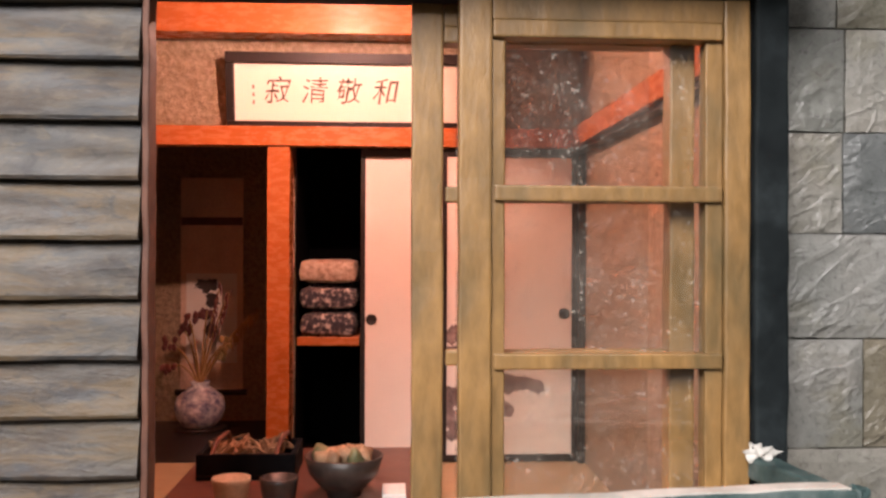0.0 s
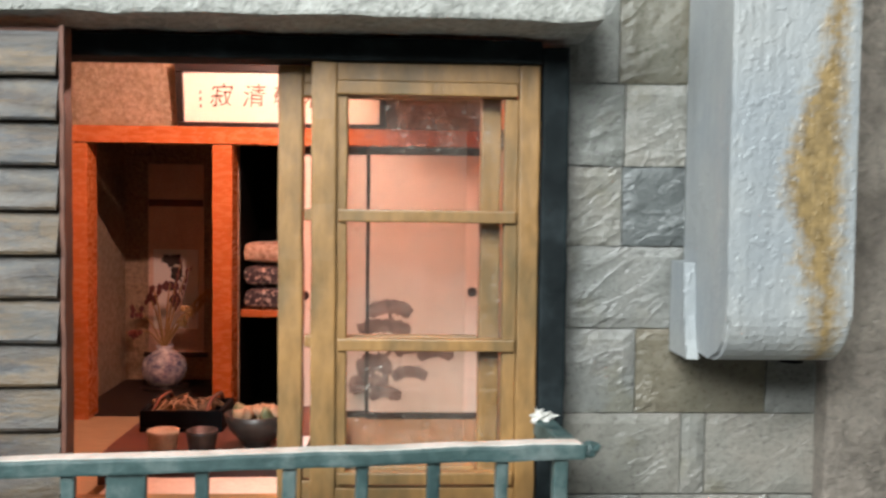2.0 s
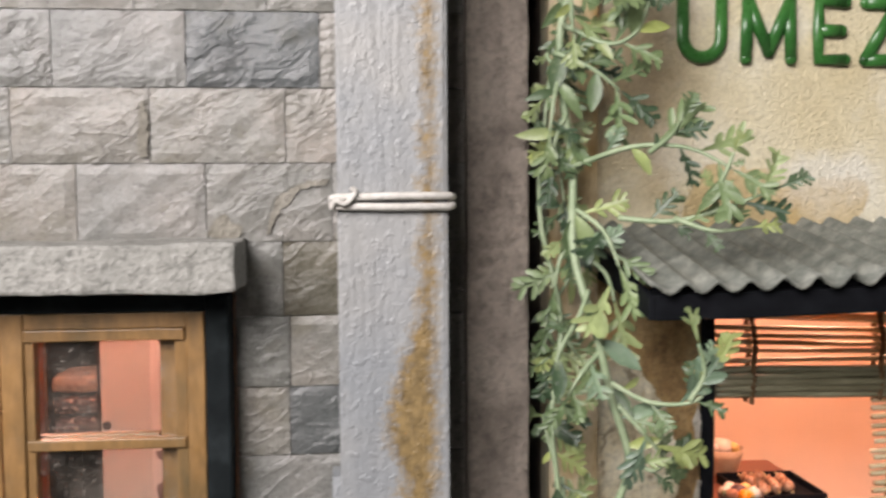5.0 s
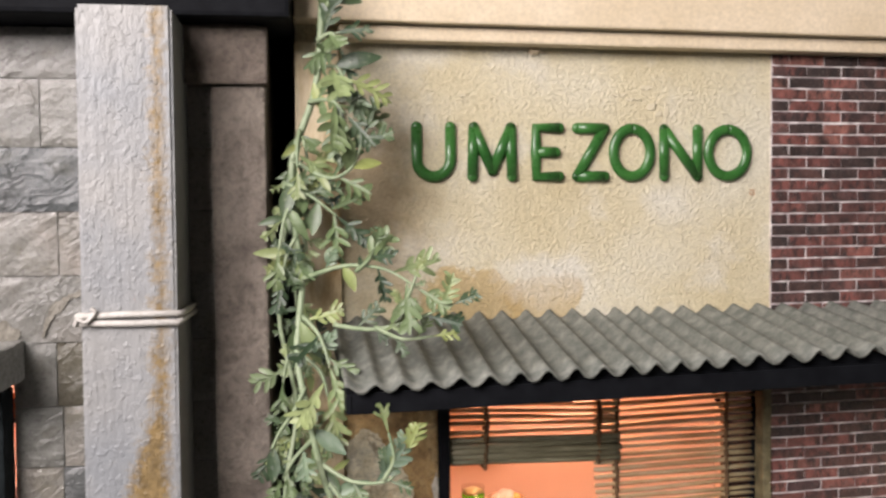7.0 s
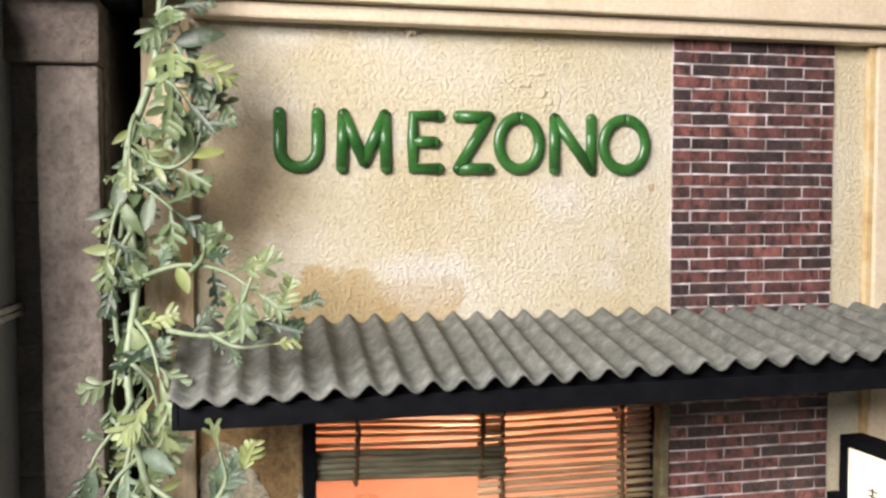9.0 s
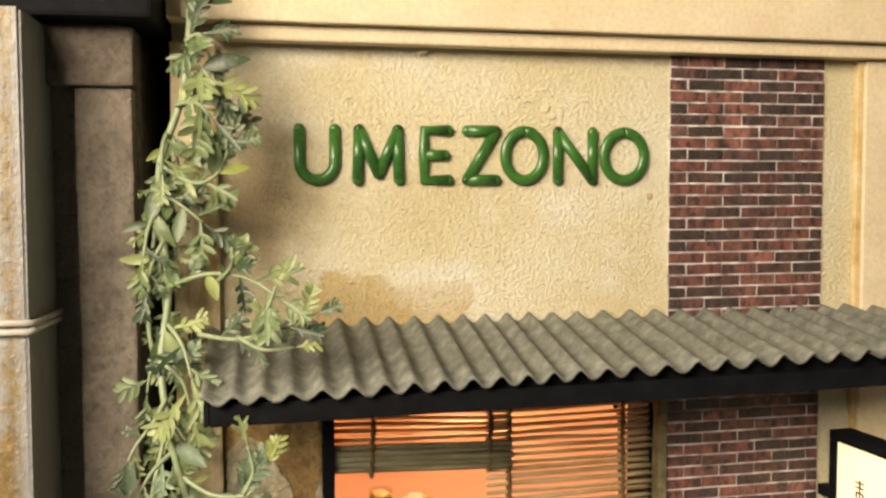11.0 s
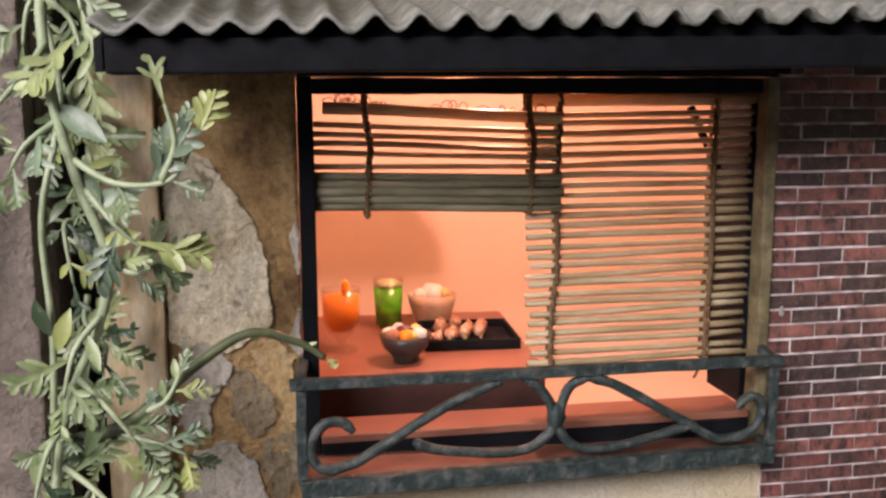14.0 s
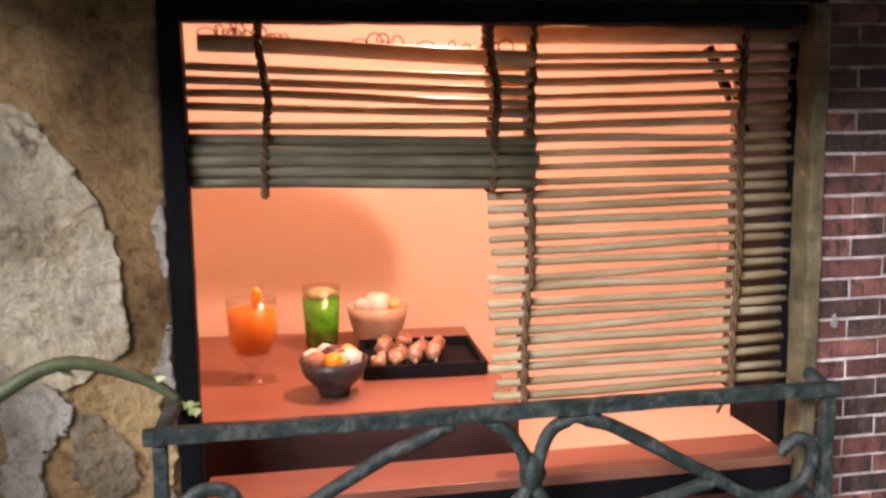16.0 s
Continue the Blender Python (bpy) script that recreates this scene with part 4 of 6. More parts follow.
FOODRED = simple("red_garnish", (0.34, 0.13, 0.07), (0.44, 0.20, 0.11), 20, 0.5, 0.003, island=0.3)
FOODGREEN = simple("green_garnish", (0.12, 0.13, 0.06), (0.22, 0.22, 0.11), 20, 0.5, 0.003)
FOODWHITE = simple("white_sweet", (0.66, 0.60, 0.52), (0.74, 0.68, 0.60), 20, 0.5, 0.001)
ORANGE = simple("orange_fruit", (0.94, 0.27, 0.008), (0.96, 0.35, 0.012), 12, 0.4, 0.001)
PEEL = simple("glazed_dumpling", (0.13, 0.05, 0.03), (0.36, 0.19, 0.11), 22, 0.3, 0.002, third=(0.62, 0.45, 0.32))
YELLOWSWEET = simple("yellow_sweet", (0.58, 0.40, 0.13), (0.66, 0.48, 0.18), 12, 0.4, 0.001)
PURPLE = simple("bean_paste", (0.07, 0.03, 0.035), (0.11, 0.05, 0.05), 20, 0.5, 0.004)

tr = thing("noodle_box", (-0.42, 3.3, 3.327), "open black lacquer box filled with noodles on the table", "food box")
part("base", box(-0.60, -0.245, 3.18, 3.46, 3.327, 3.345, 0.003), BLACK, tr)
for a in ((-0.60, -0.245, 3.18, 3.20), (-0.60, -0.245, 3.44, 3.46), (-0.60, -0.58, 3.201, 3.439), (-0.265, -0.245, 3.201, 3.439)):
    part("wall_board", box(*a, 3.346, 3.42, 0.003), BLACK, tr)
for x in (-0.545, -0.315):
    part("handle", tube(spline([(x, 3.19, 3.415), (x + 0.01, 3.24, 3.455), (x + 0.02, 3.40, 3.455), (x + 0.02, 3.45, 3.42)], 4), 0.009, 7), RUSTEDGE, tr, "red-brown lacquer handle")
bm = bmesh.new()
for i in range(60):
    x, y = rng.uniform(-0.55, -0.30), rng.uniform(3.22, 3.42)
    tube(spline([(x, y, 3.39), (x + rng.uniform(-0.05, 0.05), y + rng.uniform(-0.04, 0.04), 3.415 + rng.uniform(0, 0.03)), (x + rng.uniform(-0.07, 0.07), y + rng.uniform(-0.05, 0.05), 3.405)], 3), 0.006, 4, bm)
tagged(part("noodle_tangle", bm, FOODTAN, tr, "tangled brown noodles"), kind="stuff")

bw = thing("rice_bowl", (-0.06, 2.97, 3.327), "dark glazed bowl heaped with food", "bowl")
part("bowl", lathe([(0.055, 0.0), (0.058, 0.02), (0.075, 0.03), (0.115, 0.075), (0.135, 0.135), (0.128, 0.137), (0.10, 0.08), (0.02, 0.05)], (-0.06, 2.97, 3.327)), CERAMIC, bw, smooth=True)
for j, (dx, dy, s, mt) in enumerate(((-0.05, 0, 0.05, FOODTAN), (0.03, 0.04, 0.045, FOODTAN), (0.04, -0.03, 0.025, FOODGREEN), (-0.03, -0.05, 0.022, FOODTAN), (0.06, 0.02, 0.04, FOODTAN), (-0.08, 0.04, 0.03, FOODGREEN), (0.0, 0.02, 0.05, FOODTAN))):
    part("food_piece", blob((-0.06 + dx, 2.97 + dy, 3.455), (s, s, 0.035), j, 0.7, 4), mt, bw, smooth=True)
for x, y, mt, lab in ((-0.42, 2.88, CUPGLAZE, "sand-coloured tea cup on the low table"), (-0.265, 2.88, CERAMIC, "brown glazed tea cup on the low table")):
    part("tea_cup", lathe([(0.045, 0.0), (0.052, 0.006), (0.062, 0.07), (0.064, 0.085), (0.056, 0.085), (0.05, 0.03), (0.01, 0.02)], (x, y, 3.327), dent=0.04), mt, None, lab, smooth=True, category="cup", group="cups on the low table")
part("folded_napkin", box(0.07, 0.15, 2.90, 3.05, 3.327, 3.345, 0.004), WHITE, None, "folded white paper napkin on the table", category="napkin")
bm = box(-0.56, 0.26, 2.26, 2.70, 3.171, 3.285, 0.045)
bmesh.ops.subdivide_edges(bm, edges=bm.edges[:], cuts=3, use_grid_fill=True)
part("seat_cushion", ruffle(bm, 0.008, 6), simple("cream_cotton", (0.62, 0.52, 0.42), (0.70, 0.60, 0.50), 6, 0.9, 0.003), None, "cream seat cushion on the tatami", smooth=True, category="cushion")

# ---------------------------------------------------------------- cream house, shell (built along its own front)
def house_wall(name, bm, mat, label, category="wall"):
    return structure(name, bm, mat, label, category, HOUSE)


bm = holed_wall(-0.49, 3.40, 0, 6.6, 0.148, 1.852, 3.40, 4.755, 0.0, 0.10)
house_wall("wall_cream_front", bm, PLASTER, "cream roughcast wall with pale repairs and ochre stains")
house_wall("wall_cream_left", box(-0.49, -0.40, 0.10, 2.6, 0, 6.6, 0), RENDERED, "bare side wall of the cream house")
house_wall("wall_cream_right", box(3.31, 3.40, 0.10, 2.6, 0, 6.6, 0), RENDERED, "bare side wall of the cream house")
house_wall("wall_cream_back", box(-0.40, 3.31, 2.5, 2.6, 0, 6.6, 0), RENDERED, "bare back wall of the cream house")
house_wall("roof_cream_house", box(-0.55, 3.46, -0.20, 2.7, 6.605, 6.72, 0.01), CREAM, "flat cream roof slab", "roof")
bm = worn_box(-0.495, -0.298, -0.055, -0.003, 0, 6.28, 0.008, 0.15, 0.005, 6)
house_wall("corner_board", bm, CORNER, "stained cream corner board", "trim")
bm = worn_box(2.905, 3.40, -0.05, -0.003, 0, 6.285, 0.008, 0.2, 0.003, 5)
house_wall("right_corner_board", bm, CREAM, "flat cream corner board", "trim")
house_wall("corner_bead", box(2.872, 2.903, -0.035, -0.003, 0, 6.285, 0.004), POSTWOOD, "thin yellow edge strip", "trim")
house_wall("cornice_lower", worn_box(-0.30, 3.42, -0.10, -0.003, 6.29, 6.36, 0.012, 0.2, 0.002, 5), CREAM, "cream moulded cornice ledge", "cornice")
house_wall("cornice_upper", worn_box(-0.50, 3.44, -0.15, -0.003, 6.363, 6.60, 0.010, 0.2, 0.002, 5), CREAM, "cream cornice board", "cornice")



FLAKE = make_skin("pale_flaking_plaster", (0.46, 0.36, 0.21), (0.75, 0.68, 0.48), (0.85, 0.81, 0.64), 0.022, True)
OCHRESKIM = make_skin("ochre_skim", (0.36, 0.22, 0.08), (0.52, 0.37, 0.17), (0.66, 0.54, 0.33), 0.012)
GREYPATCH = make_skin("grey_brown_patch", (0.16, 0.11, 0.06), (0.29, 0.23, 0.14), (0.48, 0.41, 0.28), 0.022)
DAMP = make_skin("damp_ochre_plaster", (0.19, 0.105, 0.040), (0.43, 0.275, 0.11), (0.62, 0.46, 0.23), 0.026)


for u, z, r in ((0.625, 6.276, 0.026), (-0.255, 6.272, 0.013)):
    house_wall("plaster_lump", blob((u, -0.012, z), (r, 0.014, r * 0.7), 3, 0.8, 5, 3), CREAM, "small lump of cream plaster under the cornice")


RIDGE = simple("cream_plaster_ridge", (0.60, 0.53, 0.36), (0.68, 0.63, 0.48), 8, 0.75, 0.008, 60, grain=0.35)


def skin(outline, back, thick, seed, torn=0.018, step=0.0065, relief=0.006, curl=0.004):
    """A torn skin of plaster in x and z: uneven face, ragged outline, a lip that lifts off the wall."""
    poly = np.array(outline)
    lo, hi = poly.min(0) - 2 * torn, poly.max(0) + 2 * torn
    nx, nz = int((hi[0] - lo[0]) / step) + 1, int((hi[1] - lo[1]) / step) + 1
    gx, gz = np.meshgrid(lo[0] + step * np.arange(nx + 1), lo[1] + step * np.arange(nz + 1), indexing="ij")
    near, inside = np.full(gx.shape, 9.0), np.zeros(gx.shape, bool)
    for (xa, za), (xb, zb) in zip(poly, np.roll(poly, -1, 0)):
        dx, dz = xb - xa, zb - za
        k = np.clip(((gx - xa) * dx + (gz - za) * dz) / (dx * dx + dz * dz + 1e-12), 0, 1)
        near = np.minimum(near, np.hypot(gx - xa - k * dx, gz - za - k * dz))
        inside ^= ((za > gz) != (zb > gz)) & (gx < (xb - xa) * (gz - za) / (zb - za + 1e-12) + xa)
    depth = np.where(inside, near, -near)
    for i in range(nx + 1):
        for j in range(nz + 1):
            q = Vector((gx[i, j] * 16, seed * 3.7, gz[i, j] * 16))
            depth[i, j] += torn * (noise.noise(q) + 0.6 * noise.noise(q * 2.7) + 0.35 * noise.noise(q * 6.1))
    gi, gk = np.gradient(depth, step)
    bm = bmesh.new()
    corner = {}

    def at(i, j):
        if (i, j) not in corner:
            d, x, z = depth[i, j], gx[i, j], gz[i, j]
            if d < step:  # pull the rim onto the torn line
                n2 = gi[i, j] ** 2 + gk[i, j] ** 2 + 1e-6
                pull = min(1.0, max(-1.0, d / math.sqrt(n2) / step)) * step / math.sqrt(n2)
                x, z = x - gi[i, j] * pull, z - gk[i, j] * pull
            q = Vector((x * 11, seed, z * 11))
            face = relief * (noise.noise(q) + 0.6 * noise.noise(q * 2.9) + 0.4 * noise.noise(q * 7.3))
            lip = curl * math.exp(-max(d, 0) / 0.02)
            corner[i, j] = bm.verts.new((x, min(back - 0.0015, back - thick - lip - face), z))
        return corner[i, j]

    for i in range(nx):
        for j in range(nz):
            if depth[i, j] + depth[i + 1, j] + depth[i, j + 1] + depth[i + 1, j + 1] > 0:
                bm.faces.new((at(i, j), at(i + 1, j), at(i + 1, j + 1), at(i, j + 1)))
    rim = bmesh.ops.extrude_edge_only(bm, edges=[e for e in bm.edges if e.is_boundary])
    for v in rim["geom"]:
        if isinstance(v, bmesh.types.BMVert):
            v.co.y = back
    return bm


def plaster_skin(name, mat, label, *args, **more):
    ob = house_wall(name, skin(*args, **more), mat, label)
    ob.data.polygons.foreach_set("use_smooth", [True] * len(ob.data.polygons))


CHALK = make_skin("chalky_grey_plaster", (0.30, 0.26, 0.19), (0.58, 0.54, 0.45), (0.78, 0.75, 0.68), 0.022)
plaster_skin("damp_plaster", DAMP, "brown damp-stained plaster beside the window", [(-0.297, 2.9), (0.147, 2.9), (0.147, 4.90), (-0.297, 4.90)], -0.001, 0.006, 1, torn=0.0, step=0.011, relief=0.005, curl=0.0)
plaster_skin("flaked_plaster", FLAKE, "pale flaking skin of cracked plaster", [(-0.285, 4.45), (-0.20, 4.52), (-0.14, 4.49), (-0.10, 4.42), (-0.05, 4.36), (0.0, 4.28), (0.03, 4.19), (0.042, 4.05), (0.048, 3.93), (0.0, 3.90), (-0.06, 3.86), (-0.10, 3.84), (-0.18, 3.88), (-0.24, 3.86), (-0.292, 3.89)], -0.004, 0.012, 3, torn=0.010)
plaster_skin("chalky_plaster", CHALK, "chalky white-grey remains of plaster", [(-0.25, 3.90), (-0.16, 3.87), (-0.08, 3.80), (-0.10, 3.72), (-0.16, 3.66), (-0.15, 3.58), (-0.22, 3.52), (-0.27, 3.60), (-0.24, 3.72)], -0.004, 0.011, 8, torn=0.022)
plaster_skin("chalky_plaster_low", CHALK, "chalky white-grey remains of plaster", [(-0.22, 3.50), (-0.12, 3.54), (-0.02, 3.44), (0.02, 3.30), (-0.06, 3.16), (-0.24, 3.12), (-0.27, 3.34)], -0.004, 0.012, 14, torn=0.022)
plaster_skin("ochre_plaster_patch", OCHRESKIM, "ochre skim of plaster", [(-0.03, 3.84), (0.05, 3.87), (0.12, 3.82), (0.11, 3.72), (0.04, 3.68), (0.0, 3.74)], -0.004, 0.008, 22, torn=0.018)
plaster_skin("grey_plaster_patch", GREYPATCH, "grey-brown bare patch", [(-0.10, 3.78), (-0.02, 3.76), (0.06, 3.68), (0.05, 3.58), (-0.04, 3.54), (-0.10, 3.62)], -0.004, 0.007, 12, torn=0.020)
plaster_skin("grey_plaster_patch_low", GREYPATCH, "grey-brown bare patch", [(0.02, 3.52), (0.13, 3.56), (0.14, 3.40), (0.05, 3.30), (0.0, 3.42)], -0.004, 0.007, 19, torn=0.022)
plaster_skin("ochre_plaster_low", OCHRESKIM, "ochre skim of plaster", [(0.06, 3.70), (0.14, 3.72), (0.14, 3.58), (0.09, 3.57)], -0.004, 0.009, 27, torn=0.014)
plaster_skin("plaster_chip", CHALK, "white chip of plaster by the window", [(0.115, 4.22), (0.143, 4.32), (0.146, 4.06), (0.128, 4.12)], -0.004, 0.011, 15, torn=0.006)
plaster_skin("plaster_chip_low", CHALK, "white chip of plaster by the window", [(0.10, 3.87), (0.143, 3.99), (0.146, 3.80)], -0.004, 0.011, 17, torn=0.007)

for i, (u, z, long, tall) in enumerate(((1.06, 6.075, 0.10, 0.010), (1.13, 6.055, 0.07, 0.008), (1.22, 6.02, 0.045, 0.030), (1.255, 5.985, 0.035, 0.022), (1.30, 6.00, 0.03, 0.05), (1.20, 6.115, 0.06, 0.012), (0.28, 6.06, 0.03, 0.016),
                                        (0.20, 5.93, 0.012, 0.05), (1.42, 6.06, 0.04, 0.014), (1.63, 5.36, 0.014, 0.012), (1.52, 5.28, 0.016, 0.012), (0.98, 5.30, 0.02, 0.014), (0.42, 5.95, 0.02, 0.014))):
    plaster_skin("plaster_ridge", RIDGE, "small raised ridge of cream plaster", [(u - long / 2, z - tall / 2), (u, z - tall * 0.7), (u + long / 2, z - tall * 0.2), (u + long / 2, z + tall / 2), (u, z + tall * 0.6), (u - long / 2, z + tall * 0.3)],
                 -0.001, 0.0028, i + 60, torn=0.007, step=0.004, relief=0.004, curl=0.0)

# tea room
house_wall("tea_room_floor", box(-0.30, 2.55, 0.10, 1.9, 3.10, 3.18, 0), PEACH, "pale peach floor of the tea room", "floor")
house_wall("tea_room_ceiling", box(-0.35, 2.6, 0.10, 1.95, 4.98, 5.02, 0), PEACH, "peach ceiling of the tea room", "ceiling")
house_wall("tea_room_wall_back", box(-0.35, 2.6, 1.9, 1.95, 3.10, 4.98, 0), PEACH, "plain peach back wall of the tea room")
house_wall("tea_room_wall_left", box(-0.35, -0.30, 0.10, 1.9, 3.10, 4.98, 0), PEACH, "plain peach side wall of the tea room")
house_wall("tea_room_wall_right", box(2.55, 2.6, 0.10, 1.9, 3.10, 4.98, 0), PEACH, "plain peach side wall of the tea room")

DARKRED2 = simple("dark_brown_wood", (0.035, 0.014, 0.011), (0.06, 0.024, 0.018), 6, 0.5, 0.001)
w2 = thing("window_frame", (1.0, 0.03, 3.40), "black painted window frame with an olive right post", "window", m=HOUSE)
part("jamb", worn_box(0.150, 0.203, -0.02, 0.06, 3.40, 4.754, 0.006, 0.08, 0.003, 9), BLACK, w2, m=HOUSE)
part("head", worn_box(0.204, 1.79, -0.02, 0.06, 4.697, 4.750, 0.005, 0.08, 0.004, 9), BLACK, w2, m=HOUSE)
part("post", worn_box(1.806, 1.850, -0.035, 0.05, 3.40, 4.752, 0.008, 0.06, 0.005, 12), OLIVE, w2, "olive painted post", HOUSE)
part("head_board", worn_box(0.152, 1.848, -0.016, -0.002, 4.757, 4.87, 0.004, 0.2, 0.002, 6), BLACK, w2, m=HOUSE)
part("reveal", box(1.795, 1.85, 0.065, 0.34, 3.526, 4.74, 0.004), BLACK, w2, "black reveal", HOUSE)
part("sill_board", box(0.204, 1.79, -0.026, 0.165, 3.50, 3.528, 0.005), TABLE, w2, "red-brown sill board", HOUSE)
part("sill_front", worn_box(0.204, 1.79, -0.022, 0.011, 3.385, 3.498, 0.005, 0.1, 0.003, 9), BLACK, w2, "black front edge of the sill", HOUSE)
part("sill_backing", box(0.15, 1.85, 0.101, 0.163, 3.18, 3.499, 0), DARKRED2, w2, m=HOUSE)

# unseen card by the bulb, over the window head, added to shadow the wall
lamp = thing("shadow_shield", (0.87, 0.50, 4.80), "unseen card shield added by the bulb to shadow the back wall", "lamp", m=HOUSE)
part("shield", sheet([(0.78, 4.811), (0.951, 4.811), (0.951, 4.829), (0.941, 4.843), (0.924, 4.853), (0.90, 4.858), (0.78, 4.862)], 0.500, 0.506), PEACH, lamp, m=HOUSE)
part("hanger", box(0.79, 0.81, 0.5005, 0.5055, 4.863, 4.98, 0), PEACH, lamp, m=HOUSE)

# brace behind the blind
part("window_brace", box(-0.012, 0.012, -0.01, 0.01, 0, 0.26, 0.002), BLACK, None, "small black diagonal brace in the window corner", HOUSE @ Matrix.Translation((1.70, 0.12, 4.42)) @ Matrix.Rotation(math.radians(-27), 4, "Y"), category="brace")

# ---------------------------------------------------------------- bamboo blinds
rng = random.Random(11)


def slat(x0, x1, z0, z1, v, r, parent, material=BAMBOO):
    n = 7
    pts = []
    w = rng.uniform(-0.004, 0.004)
    for i in range(n + 1):
        k = i / n
        pts.append((x0 + (x1 - x0) * k, v + 0.004 * math.sin(k * 5 + w * 900), z0 + (z1 - z0) * k + w * math.sin(k * 6)))
    return part("slat", tube(pts, r, 8), material, parent, m=HOUSE, smooth=True)


def twine(pts, parent, r=0.0085):
    line = spline(pts, 10)
    bm = bmesh.new()
    for s in (0, math.pi):
        tube([p + Vector((0.006 * math.cos(i * 1.3 + s) + 0.004 * noise.noise(p * 30), 0.010 * math.sin(i * 1.3 + s), 0)) for i, p in enumerate(line)], r * 0.75, 5, bm)
    return part("twine", bm, TWINE, parent, m=HOUSE, smooth=True)


b1 = thing("bamboo_blind", (0.62, 0.04, 4.29), "half-rolled bamboo blind tied up with twine", "blind", m=HOUSE)
part("head_pole", tube([(0.235, 0.045, 4.652), (0.45, 0.045, 4.646), (0.75, 0.045, 4.628), (1.065, 0.045, 4.613)], 0.021, 10), BAMBOO, b1, "thick bamboo head pole", HOUSE, smooth=True)
for za, zb, xa in ((4.598, 4.563, 0.205), (4.566, 4.532, 0.20), (4.535, 4.505, 0.19), (4.504, 4.474, 0.20), (4.456, 4.446, 0.20)):
    slat(xa, 1.06, za, zb, 0.05, 0.0105, b1)
for i, (za, zb, v, r) in enumerate(((4.422, 4.402, 0.040, 0.016), (4.398, 4.382, 0.022, 0.015), (4.372, 4.356, 0.014, 0.016), (4.346, 4.328, 0.018, 0.015), (4.320, 4.300, 0.026, 0.014), (4.385, 4.370, 0.06, 0.02), (4.345, 4.335, 0.065, 0.02))):
    slat(0.190 + 0.006 * (i % 3), 1.068 - 0.008 * (i % 2), za, zb, v, r, b1, GREENCANE)
for x in (0.375, 0.945):
    for v in (0.02, 0.075):
        twine([(x, v, 4.70), (x + 0.004, v, 4.62), (x + 0.02, v, 4.52), (x + 0.012, v, 4.44), (x + 0.008, v - 0.012, 4.36), (x + 0.005, v, 4.28)], b1)
FRAY = simple("frayed_fibre", (0.22, 0.10, 0.05), (0.32, 0.17, 0.09), 30, 0.9, 0.002)
bm = bmesh.new()
for i in range(26):
    x = rng.choice((0.30, 0.36, 0.42, 0.62, 0.70, 0.84, 0.93, 0.96)) + rng.uniform(-0.04, 0.04)
    z = 4.668 - 0.045 * (x - 0.235) / 0.83
    h, d = rng.uniform(0.012, 0.034), rng.uniform(0.015, 0.04) * rng.choice((-1, 1))
    tube(spline([(x, 0.04, z), (x + 0.1 * d, 0.03, z + h * 0.7), (x + 0.6 * d, 0.03, z + h), (x + 1.1 * d, 0.035, z + h * 0.6), (x + d, 0.04, z)], 5), 0.0018, 4, bm)
tagged(part("frayed_threads", bm, FRAY, b1, "loose frayed threads", HOUSE), kind="stuff")

b2 = thing("bamboo_blind", (1.39, 0.06, 3.72), "lowered split bamboo blind with uneven slats", "blind", m=HOUSE)
part("head_pole", tube([(0.962, 0.07, 4.678), (1.4, 0.078, 4.679), (1.815, 0.078, 4.682)], 0.025, 10), BAMBOO, b2, "thick bamboo head pole", HOUSE, smooth=True)
z = 4.628
while z > 3.71:
    slat(0.955 + rng.uniform(-0.012, 0.02), 1.818 - rng.uniform(0.0, 0.025), z - 0.004 + rng.uniform(-0.004, 0.004), z + 0.006 + rng.uniform(-0.004, 0.004), 0.07, rng.uniform(0.0098, 0.0126), b2)
    z -= 0.0362 + rng.uniform(-0.003, 0.003)
for x, dx in ((1.068, -0.024), (1.655, -0.012)):
    for v in (0.05, 0.09):
        twine([(x, v, 4.70), (x - 0.006, v, 4.5), (x + dx * 0.4, v, 4.3), (x + dx * 0.2, v, 4.1), (x + dx, v, 3.9), (x + dx, v, 3.705)], b2)
part("twine_tail", tube(spline([(1.65, 0.07, 3.70), (1.62, 0.05, 3.675), (1.60, 0.05, 3.64)], 4), 0.005, 5), TWINE, b2, m=HOUSE)

# ---------------------------------------------------------------- balcony of the cream house
bal = thing("balcony_rail", (1.0, -0.1, 3.38), "dark teal wrought iron balcony rail with scrolls", "railing", m=HOUSE)


def on_front(u, z, push=0.0):
    """A point on the slanting front of the balcony: u along it, z its height over the foot bar."""
    k = (u - 0.122) / 1.716
    return Vector((u, -0.25 + 0.125 * k + push, 3.787 - 0.042 * k - 0.36 + z))


def bar(a, b, w, h, name, label=""):
    d = (b - a)
    bm = worn_box(0, d.length, -w / 2, w / 2, -h / 2, h / 2, 0.006, 0.05, 0.004, 10)
    bm.transform(Matrix.Translation(a) @ d.to_track_quat("X", "Z").to_matrix().to_4x4())
    return part(name, bm, SCROLL, bal, label, HOUSE)


bar(on_front(0.10, 0.36), on_front(1.855, 0.36), 0.036, 0.036, "top_bar")
bar(on_front(0.13, 0.012), on_front(1.83, 0.012), 0.05, 0.062, "bottom_bar")
bar(on_front(0.135, 0.045), on_front(0.135, 0.34), 0.034, 0.034, "post")
bar(on_front(1.822, 0.045), on_front(1.822, 0.34), 0.034, 0.034, "post")
